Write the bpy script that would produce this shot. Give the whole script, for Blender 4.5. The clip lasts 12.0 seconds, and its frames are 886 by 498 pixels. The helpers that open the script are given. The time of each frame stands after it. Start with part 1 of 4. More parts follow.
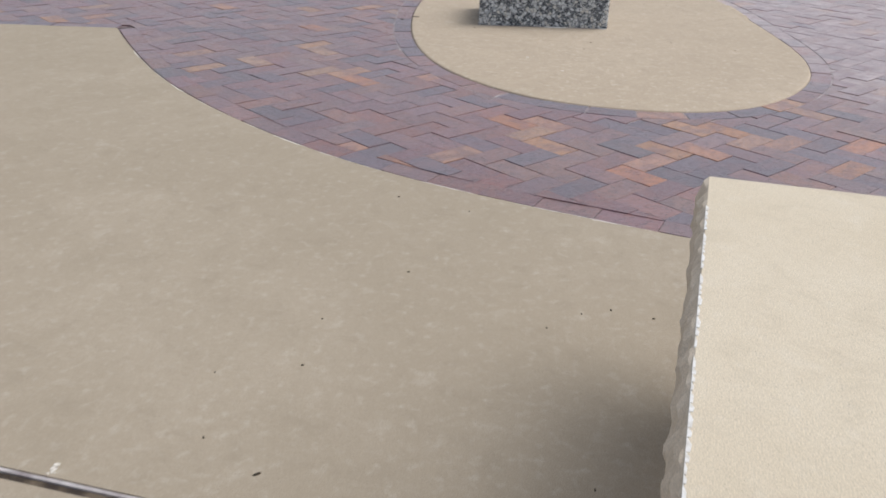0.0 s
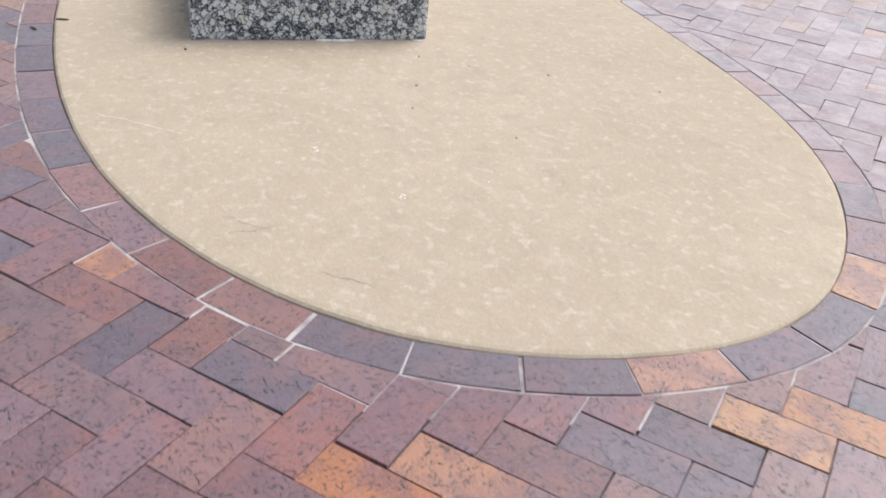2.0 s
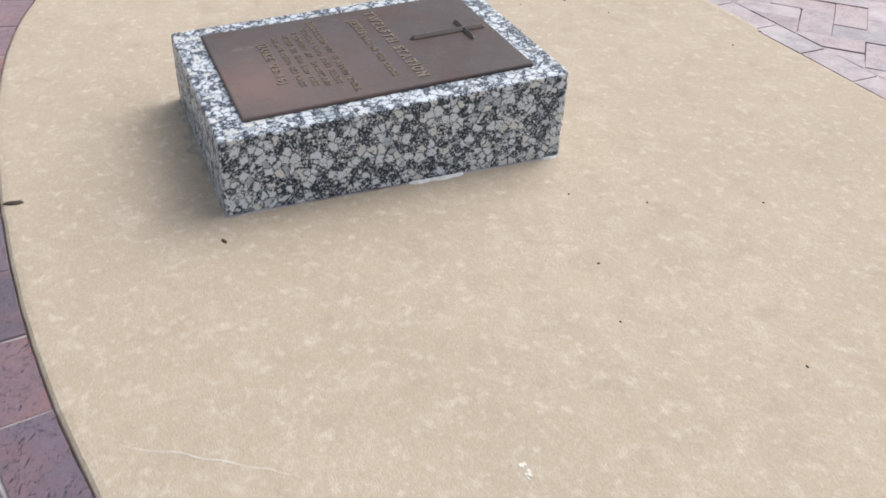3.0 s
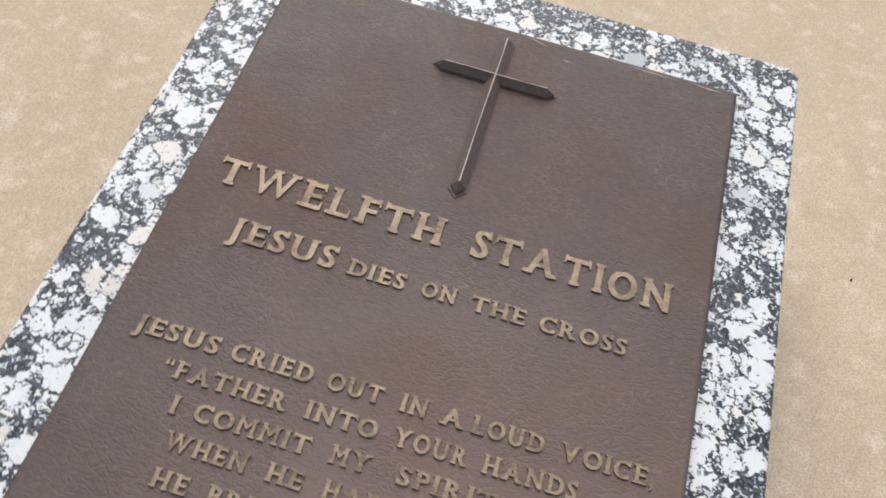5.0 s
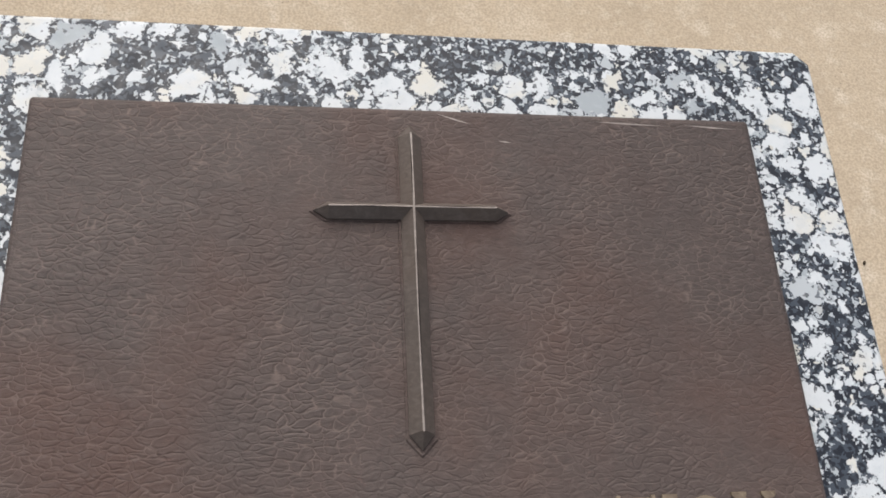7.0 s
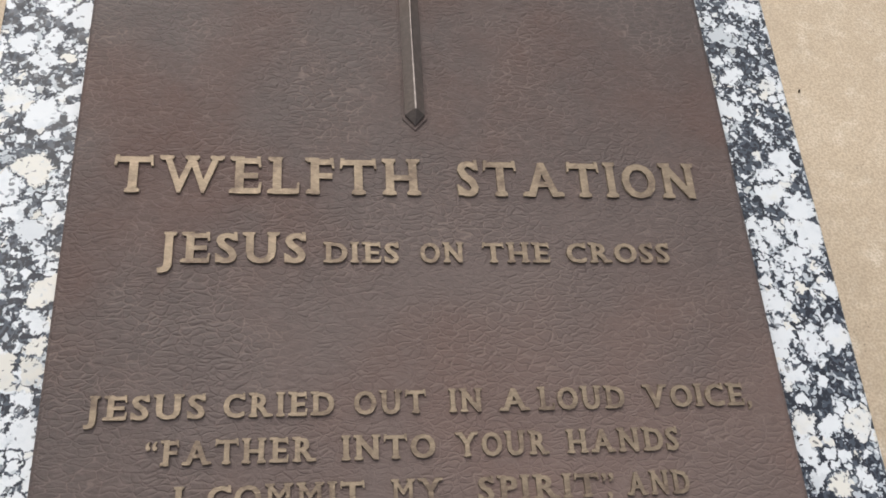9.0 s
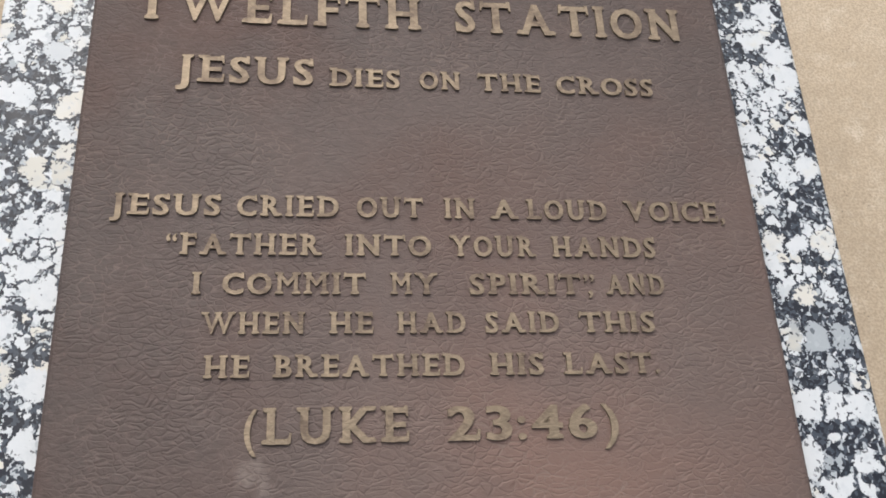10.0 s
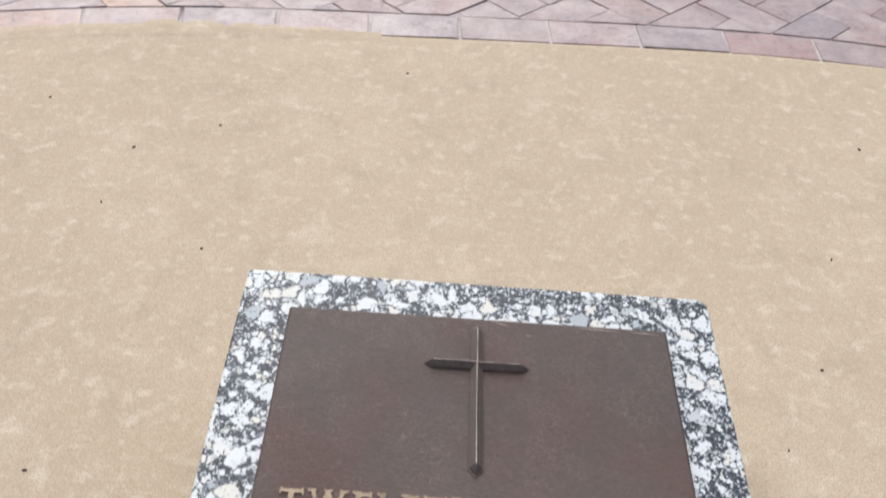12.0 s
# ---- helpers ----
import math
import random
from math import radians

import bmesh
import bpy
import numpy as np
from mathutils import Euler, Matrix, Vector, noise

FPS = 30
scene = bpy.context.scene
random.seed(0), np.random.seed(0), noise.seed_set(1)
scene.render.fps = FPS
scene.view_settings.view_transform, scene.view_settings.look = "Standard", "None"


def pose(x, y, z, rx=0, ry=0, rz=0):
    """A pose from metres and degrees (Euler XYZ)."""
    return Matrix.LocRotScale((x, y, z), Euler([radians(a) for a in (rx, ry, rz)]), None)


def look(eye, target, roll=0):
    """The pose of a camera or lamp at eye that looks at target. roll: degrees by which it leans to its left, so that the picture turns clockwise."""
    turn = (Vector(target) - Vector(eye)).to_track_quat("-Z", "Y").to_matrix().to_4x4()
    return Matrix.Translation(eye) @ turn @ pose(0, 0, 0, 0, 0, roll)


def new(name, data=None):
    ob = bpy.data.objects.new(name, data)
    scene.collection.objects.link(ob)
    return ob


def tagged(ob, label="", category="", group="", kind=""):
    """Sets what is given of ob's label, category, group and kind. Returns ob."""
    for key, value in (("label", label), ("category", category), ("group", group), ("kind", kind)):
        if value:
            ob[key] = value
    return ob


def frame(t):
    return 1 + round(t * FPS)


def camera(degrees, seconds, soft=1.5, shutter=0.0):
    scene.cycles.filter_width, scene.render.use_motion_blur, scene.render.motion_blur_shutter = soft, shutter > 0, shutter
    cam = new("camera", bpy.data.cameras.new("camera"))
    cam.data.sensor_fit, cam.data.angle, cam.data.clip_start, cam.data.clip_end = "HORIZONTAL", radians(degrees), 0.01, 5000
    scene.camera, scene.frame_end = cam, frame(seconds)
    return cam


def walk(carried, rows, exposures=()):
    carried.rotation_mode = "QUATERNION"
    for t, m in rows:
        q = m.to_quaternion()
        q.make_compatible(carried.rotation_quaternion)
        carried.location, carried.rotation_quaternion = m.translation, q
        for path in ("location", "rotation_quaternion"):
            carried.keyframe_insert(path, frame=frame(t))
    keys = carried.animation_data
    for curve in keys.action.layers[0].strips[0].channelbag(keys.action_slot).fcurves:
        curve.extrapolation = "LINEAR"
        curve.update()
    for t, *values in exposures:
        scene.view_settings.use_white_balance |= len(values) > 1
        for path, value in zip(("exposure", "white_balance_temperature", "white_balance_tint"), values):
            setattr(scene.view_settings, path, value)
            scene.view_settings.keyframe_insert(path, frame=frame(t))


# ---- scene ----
cam = camera(52.6, 12.0, soft=1.65, shutter=0.12)
PATH = [
    (0, (5.86, -0.296, 1.11), (4.054, -0.385, 0.256), 1.3),
    (0.5, (5.226, -0.352, 1.085), (3.461, -0.151, 0.166), 4.0),
    (1, (4.595, -0.35, 1.087), (2.888, 0.018, 0.113), 4.8),
    (1.5, (3.883, -0.406, 1.074), (2.236, 0.065, 0.041), 5.9),
    (2, (3.178, -0.445, 1.049), (1.573, 0.106, -0.01), 6.5),
    (2.5, (2.464, -0.537, 1.069), (0.9, 0.017, -0.048), 4.0),
    (3, (1.844, -0.606, 1.063), (0.374, 0.064, -0.115), 2.9),
    (3.5, (1.21, -0.61, 1.002), (-0.079, 0.24, -0.269), 3.7),
    (3.7, (0.981, -0.595, 0.962), (-0.197, 0.341, -0.355), 4.2),
    (5.3, (-0.063, -0.259, 0.798), (0.021, 0.875, -0.848), 12.6),
    (5.5, (-0.096, -0.192, 0.803), (0.091, 0.925, -0.846), 12.3),
    (5.8, (-0.110, -0.066, 0.778), (0.175, 0.949, -0.920), 13.0),
    (6, (-0.106, -0.015, 0.734), (0.195, 0.989, -0.969), 12.4),
    (6.2, (-0.110, 0.011, 0.708), (0.200, 0.983, -1.012), 13.4),
    (6.5, (-0.112, 0.032, 0.698), (0.206, 0.945, -1.052), 15.5),
    (7, (-0.085, 0.023, 0.679), (0.233, 0.882, -1.099), 18.8),
    (7.5, (-0.074, -0.016, 0.675), (0.236, 0.84, -1.106), 19.1),
    (7.7, (-0.066, -0.047, 0.672), (0.234, 0.819, -1.105), 18.2),
    (9.3, (-0.091, -0.268, 0.716), (0.192, 0.673, -1.026), 14.7),
    (9.5, (-0.088, -0.291, 0.718), (0.189, 0.637, -1.031), 14.8),
    (10, (-0.089, -0.335, 0.706), (0.188, 0.529, -1.076), 16.4),
    (10.2, (-0.086, -0.345, 0.706), (0.165, 0.508, -1.086), 15.4),
    (10.5, (-0.085, -0.365, 0.709), (0.133, 0.505, -1.078), 13.5),
    (11, (-0.059, -0.432, 0.731), (0.092, 0.524, -1.02), 10.4),
    (11.5, (-0.079, -0.434, 0.854), (-0.012, 0.754, -0.753), 6.9),
    (11.7, (-0.082, -0.422, 0.894), (-0.034, 0.908, -0.598), 5.8),
    (12, (-0.088, -0.387, 0.993), (-0.045, 1.088, -0.356), 5.1),
]
EXPOSURES = [(0.0, 0.15, 6050, 10), (0.5, 0.26, 6050, 10), (1.0, 0.40, 6050, 10), (1.5, 0.59, 6050, 10), (2.5, 0.56, 6050, 10), (3.5, 0.44, 5980, 10),
             (5.5, 0.42, 6500, 10), (6.5, 0.35, 6500, 10), (7.5, 0.29, 6500, 10), (9.5, 0.38, 6500, 10), (10.5, 0.34, 6500, 10), (11.5, 0.45, 6600, 10), (12.0, 0.43, 6250, 10)]
walk(cam, [(t, look(e, g, r)) for t, e, g, r in PATH], EXPOSURES)

# ---- light ----
SUN_FROM = Vector((-0.26, 0.80, 0.98)).normalized()
world = bpy.data.worlds.new("overcast_sky")
scene.world = world
world.use_nodes = True
sky_nodes = world.node_tree.nodes
sky = sky_nodes.new("ShaderNodeTexSky")
sky.sky_type = "NISHITA"
sky.sun_disc = False
sky.sun_elevation = math.asin(SUN_FROM.z)
sky.sun_rotation = math.atan2(SUN_FROM.x, SUN_FROM.y)
sky.air_density, sky.dust_density, sky.ozone_density = 1.0, 4.0, 1.0
sky_nodes["Background"].inputs["Strength"].default_value = 0.15
veil = sky_nodes.new("ShaderNodeHueSaturation")     # cloud takes most of the blue out of the sky
veil.inputs["Saturation"].default_value = 0.4
world.node_tree.links.new(sky.outputs[0], veil.inputs["Color"])
world.node_tree.links.new(veil.outputs[0], sky_nodes["Background"].inputs["Color"])
sun = new("sun", bpy.data.lights.new("sun", "SUN"))
sun.data.energy = 1.10
sun.data.angle = radians(58)
sun.data.color = (1.0, 0.95, 0.88)
sun.matrix_world = look(SUN_FROM * 20, (0, 0, 0))


# ---- materials ----
class Nodes:
    """Short hand for one material's nodes."""

    def __init__(self, name):
        self.mat = bpy.data.materials.new(name)
        self.mat.use_nodes = True
        self.tree = self.mat.node_tree
        self.bsdf = self.tree.nodes["Principled BSDF"]
        self.place = self.add("ShaderNodeTexCoord").outputs["Object"]

    def add(self, kind):
        return self.tree.nodes.new(kind)

    def join(self, value, socket):
        if hasattr(value, "is_linked"):
            self.tree.links.new(value, socket)
        elif hasattr(value, "__len__") and len(value) == 3 and socket.type == "RGBA":
            socket.default_value = (*value, 1)
        else:
            socket.default_value = value

    def noise(self, scale, detail=3, rough=0.55, at=None, distort=0.0):
        n = self.add("ShaderNodeTexNoise")
        self.join(at or self.place, n.inputs["Vector"])
        n.inputs["Scale"].default_value, n.inputs["Detail"].default_value = scale, detail
        n.inputs["Roughness"].default_value, n.inputs["Distortion"].default_value = rough, distort
        return n.outputs["Fac"]

    def cells(self, scale, feature="F1", at=None, out="Distance", jitter=1.0):
        n = self.add("ShaderNodeTexVoronoi")
        n.feature = feature
        self.join(at or self.place, n.inputs["Vector"])
        n.inputs["Scale"].default_value, n.inputs["Randomness"].default_value = scale, jitter
        return n.outputs[out]

    def stretch(self, sx, sy, sz, turn=0.0, shift=None):
        n = self.add("ShaderNodeMapping")
        self.join(self.place, n.inputs["Vector"])
        n.inputs["Scale"].default_value = (sx, sy, sz)
        n.inputs["Rotation"].default_value = (0, 0, radians(turn))
        if shift is not None:
            self.join(shift, n.inputs["Location"])
        return n.outputs[0]

    def math(self, op, a, b=0.0, c=0.0):
        n = self.add("ShaderNodeMath")
        n.operation = op
        for v, s in zip((a, b, c), n.inputs):
            self.join(v, s)
        return n.outputs[0]

    def step(self, value, low, high, a=0.0, b=1.0):
        n = self.add("ShaderNodeMapRange")
        n.interpolation_type = "SMOOTHSTEP"
        for v, s in zip((value, low, high, a, b), n.inputs):
            self.join(v, s)
        return n.outputs[0]

    def mix(self, fac, a, b, blend="MIX"):
        n = self.add("ShaderNodeMix")
        n.data_type, n.blend_type = "RGBA", blend
        for v, s in ((fac, n.inputs[0]), (a, n.inputs[6]), (b, n.inputs[7])):
            self.join(v, s)
        return n.outputs[2]

    def bump(self, height, strength, distance, below=None):
        n = self.add("ShaderNodeBump")
        n.inputs["Strength"].default_value, n.inputs["Distance"].default_value = strength, distance
        self.join(height, n.inputs["Height"])
        if below is not None:
            self.join(below, n.inputs["Normal"])
        return n.outputs[0]

    def done(self, color, rough, normal=None, metal=0.0, specular=0.5):
        self.join(color, self.bsdf.inputs["Base Color"])
        self.join(rough, self.bsdf.inputs["Roughness"])
        self.join(metal, self.bsdf.inputs["Metallic"])
        self.bsdf.inputs["Specular IOR Level"].default_value = specular
        if normal is not None:
            self.join(normal, self.bsdf.inputs["Normal"])
        return self.mat


def concrete_material(name, base, pale, stain, blotches=1.0):
    n = Nodes(name)
    fine = n.noise(420, 2)
    mid = n.noise(60, 4, 0.65)
    broad = n.noise(3.2, 5, 0.6)
    huge = n.noise(0.9, 3)
    col = n.mix(n.step(broad, 0.2, 0.85), base, stain)
    col = n.mix(n.step(huge, 0.38, 0.62, 0, 0.75), col, stain)
    mottle = n.noise(13, 4, 0.6, distort=0.5)
    col = n.mix(n.step(mottle, 0.5, 0.75, 0, 0.45), col, tuple(0.80 * c for c in stain))
    col = n.mix(n.step(mottle, 0.25, 0.45, 0.3, 0), col, pale)
    # pale aggregate and laitance spots, about a centimetre
    where = n.step(n.noise(6, 3), 0.34, 0.66)
    lot = n.add("ShaderNodeSeparateColor")
    jog = n.stretch(1.0, 1.0, 1.0)
    n.join(n.cells(45, "F1", jog, "Color"), lot.inputs[0])
    spots = n.math("MULTIPLY", n.step(n.cells(45, "F1", jog), 0.15, 0.42, 1, 0), n.step(lot.outputs[0], 0.45, 0.9))
    spots = n.math("MULTIPLY", spots, n.step(mid, 0.3, 0.6))
    col = n.mix(n.math("MULTIPLY", n.math("MULTIPLY", spots, where), 0.45 * blotches), col, pale)
    col = n.mix(n.step(n.noise(95, 3, 0.6), 0.5, 0.72, 0, 0.22 * blotches), col, pale)
    col = n.mix(n.step(n.noise(32, 2, 0.5, distort=0.2), 0.54, 0.76, 0, 0.50 * blotches), col, pale)
    chip = n.math("MULTIPLY", n.step(n.cells(16), 0.08, 0.22, 1, 0), n.step(n.noise(9, 2), 0.45, 0.6))
    col = n.mix(n.math("MULTIPLY", n.math("MULTIPLY", chip, n.step(mid, 0.4, 0.6)), 0.7 * blotches), col, pale)
    # sand grain and small dark grains
    col = n.mix(n.step(mid, 0.3, 0.7, 0, 0.35), col, stain)
    col = n.mix(n.step(fine, 0.32, 0.66, 0.55, 0), col, tuple(0.52 * c for c in base))
    grains = n.step(n.cells(150), 0.10, 0.17, 1, 0)
    col = n.mix(n.math("MULTIPLY", grains, n.step(n.noise(25, 2), 0.5, 0.62, 0, 0.5)), col, (0.12, 0.10, 0.08))
    h = n.bump(fine, 0.35, 0.0015)
    h = n.bump(mid, 0.3, 0.003, h)
    return n.done(col, n.step(mid, 0.3, 0.7, 0.82, 0.95), h, specular=0.25)


CONCRETE = concrete_material("tan_concrete", (0.55, 0.448, 0.328), (0.73, 0.65, 0.535), (0.465, 0.374, 0.268))
PAVING = concrete_material("dull_tan_concrete", (0.465, 0.388, 0.288), (0.62, 0.55, 0.45), (0.385, 0.318, 0.228), 0.65)
CAST = concrete_material("cast_concrete", (0.72, 0.625, 0.475), (0.77, 0.70, 0.58), (0.65, 0.55, 0.40), 0.4)
ROCK = concrete_material("split_concrete", (0.74, 0.635, 0.50), (0.82, 0.73, 0.60), (0.62, 0.51, 0.38), 1.0)


def granite_material():
    n = Nodes("speckled_granite")
    warp = n.add("ShaderNodeTexNoise")
    n.join(n.place, warp.inputs["Vector"])
    warp.inputs["Scale"].default_value, warp.inputs["Detail"].default_value = 190, 4
    v = n.add("ShaderNodeVectorMath")
    v.operation = "MULTIPLY_ADD"
    n.join(warp.outputs["Color"], v.inputs[0])
    v.inputs[1].default_value = (0.0085, 0.0085, 0.0085)
    n.join(n.place, v.inputs[2])
    at = v.outputs[0]
    drift = n.noise(11, 3, 0.6)                     # the dark minerals gather in clouds
    ragged = n.noise(420, 3, 0.7)

    def crystals(scale, share, rim):
        pick = n.add("ShaderNodeSeparateColor")
        n.join(n.cells(scale, "F1", at, "Color"), pick.inputs[0])
        edge = n.cells(scale, "DISTANCE_TO_EDGE", at)
        there = n.math("GREATER_THAN", n.math("ADD", pick.outputs[0], n.math("MULTIPLY", n.math("SUBTRACT", 0.5, drift), 1.3)), 1 - share)
        width = n.math("ADD", rim, n.math("MULTIPLY", n.math("SUBTRACT", ragged, 0.5), 0.42))
        mask = n.math("MULTIPLY", there, n.step(n.math("SUBTRACT", edge, width), -0.012, 0.012))
        tone = n.mix(n.step(pick.outputs[1], 0.80, 0.94), (0.585, 0.605, 0.615), (0.33, 0.36, 0.38))
        tone = n.mix(n.step(n.math("ADD", pick.outputs[2], n.math("MULTIPLY", n.noise(70, 2), 0.5)), 0.95, 1.2, 0, 0.75), tone, (0.60, 0.565, 0.485))
        return mask, n.mix(n.step(n.noise(110, 5, 0.75), 0.46, 0.74, 0, 0.5), tone, (0.42, 0.46, 0.49))

    # black mica with slate-green and smoky flecks, small crystals in it, large ones over both
    fleck = n.add("ShaderNodeSeparateColor")
    n.join(n.cells(430, "F1", at, "Color"), fleck.inputs[0])
    col = n.mix(n.step(fleck.outputs[0], 0.55, 0.62), (0.010, 0.013, 0.021), (0.050, 0.061, 0.078))
    col = n.mix(n.step(fleck.outputs[1], 0.80, 0.84), col, (0.40, 0.43, 0.45))
    for scale, share, rim in ((130, 0.38, 0.098), (54, 0.475, 0.078)):
        mask, tone = crystals(scale, share, rim)
        specks = n.math("GREATER_THAN", fleck.outputs[2], 0.93)
        col = n.mix(n.math("MULTIPLY", mask, n.math("SUBTRACT", 1.0, n.math("MULTIPLY", specks, 0.75))), col, tone)
    h = n.bump(n.noise(300, 3), 0.15, 0.001)
    return n.done(col, n.step(n.noise(120, 2), 0.3, 0.7, 0.38, 0.6), h, specular=0.4)


GRANITE = granite_material()


def bronze_material(name, base, warm, rough, relief, metal, small=False):
    n = Nodes(name)
    if small:                                       # letters share one grain, at real size
        n.place = n.add("ShaderNodeNewGeometry").outputs["Position"]
    grain = n.stretch(1.0, 1.75, 1.0)
    wrinkle = n.noise(150, 5, 0.65, grain, 0.9)
    bent = n.add("ShaderNodeVectorMath")
    bent.operation = "MULTIPLY_ADD"
    swirl = n.add("ShaderNodeTexNoise")
    n.join(n.place, swirl.inputs["Vector"])
    swirl.inputs["Scale"].default_value = 60
    n.join(swirl.outputs["Color"], bent.inputs[0])
    bent.inputs[1].default_value = (0.017, 0.017, 0.0)
    n.join(n.stretch(0.85, 1.70, 1.0), bent.inputs[2])
    web = n.cells(150, "DISTANCE_TO_EDGE", bent.outputs[0])
    crease = n.math("MULTIPLY", n.step(web, 0.0, 0.16), n.step(n.noise(16, 3, 0.6), 0.36, 0.62, 0.25, 1.0))
    patch = n.noise(48 if small else 5.5, 4, 0.6)
    col = n.mix(n.step(patch, 0.42, 0.68), base, warm)
    col = n.mix(n.step(wrinkle, 0.42, 0.72, 0, 0.5), col, tuple(min(1, 1.75 * c) for c in base))
    col = n.mix(n.step(wrinkle, 0.25, 0.45, 0.45, 0), col, tuple(0.55 * c for c in base))
    col = n.mix(n.step(n.noise(420, 2), 0.6, 0.8, 0, 0.3), col, tuple(1.8 * c for c in warm))
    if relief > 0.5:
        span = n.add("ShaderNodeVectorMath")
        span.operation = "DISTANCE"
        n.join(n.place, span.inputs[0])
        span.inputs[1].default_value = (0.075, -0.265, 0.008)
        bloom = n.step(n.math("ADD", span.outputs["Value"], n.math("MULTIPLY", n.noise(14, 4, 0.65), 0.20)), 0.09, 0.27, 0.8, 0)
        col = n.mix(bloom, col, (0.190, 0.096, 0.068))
        # broad sheen at the lower right, put into the colour round the copper bloom
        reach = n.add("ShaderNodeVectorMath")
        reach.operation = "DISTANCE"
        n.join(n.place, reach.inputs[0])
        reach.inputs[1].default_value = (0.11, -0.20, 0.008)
        sheen_wash = n.step(n.math("ADD", reach.outputs["Value"], n.math("MULTIPLY", n.noise(9, 4, 0.6), 0.16)), 0.10, 0.50, 0.46, 0)
        col = n.mix(sheen_wash, col, (0.190, 0.140, 0.122))
        # glints on the creases, painted as pale lines, stronger in the bloom
        crease_glint = n.math("MULTIPLY", n.step(web, 0.0, 0.06, 1, 0), n.math("ADD", n.step(n.noise(20, 3), 0.42, 0.62, 0, 0.42), n.math("MULTIPLY", bloom, 0.4)))
        col = n.mix(crease_glint, col, (0.20, 0.15, 0.125))
        run = n.add("ShaderNodeSeparateXYZ")
        n.join(n.place, run.inputs[0])
        across = n.step(n.math("ABSOLUTE", n.math("ADD", run.outputs[0], 0.108)), 0.004, 0.012, 1, 0)
        down = n.math("MULTIPLY", n.step(run.outputs[1], -0.30, -0.25), n.step(run.outputs[1], -0.232, -0.222, 1, 0))
        streak = n.math("MULTIPLY", n.math("MULTIPLY", across, down), n.step(n.noise(60, 3), 0.35, 0.7, 0, 0.4))
        col = n.mix(streak, col, (0.30, 0.25, 0.22))
    h = n.bump(crease, 0.34 * relief, 0.0011)
    h = n.bump(wrinkle, 0.42 * relief, 0.0016, h)
    r = n.math("ADD", n.step(patch, 0.35, 0.7, rough - 0.05, rough + 0.08), n.math("MULTIPLY", wrinkle, 0.12))
    return n.done(col, r, h, metal, 0.32)


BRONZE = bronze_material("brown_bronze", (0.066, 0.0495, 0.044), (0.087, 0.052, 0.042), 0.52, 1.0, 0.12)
WORN = bronze_material("worn_bronze", (0.106, 0.087, 0.076), (0.122, 0.093, 0.076), 0.44, 0.12, 0.3)
LETTER = bronze_material("rubbed_bronze", (0.212, 0.166, 0.116), (0.132, 0.098, 0.073), 0.48, 0.4, 0.5, True)
CREST = bronze_material("rubbed_highlight", (0.24, 0.205, 0.185), (0.20, 0.17, 0.15), 0.40, 0.2, 0.3)


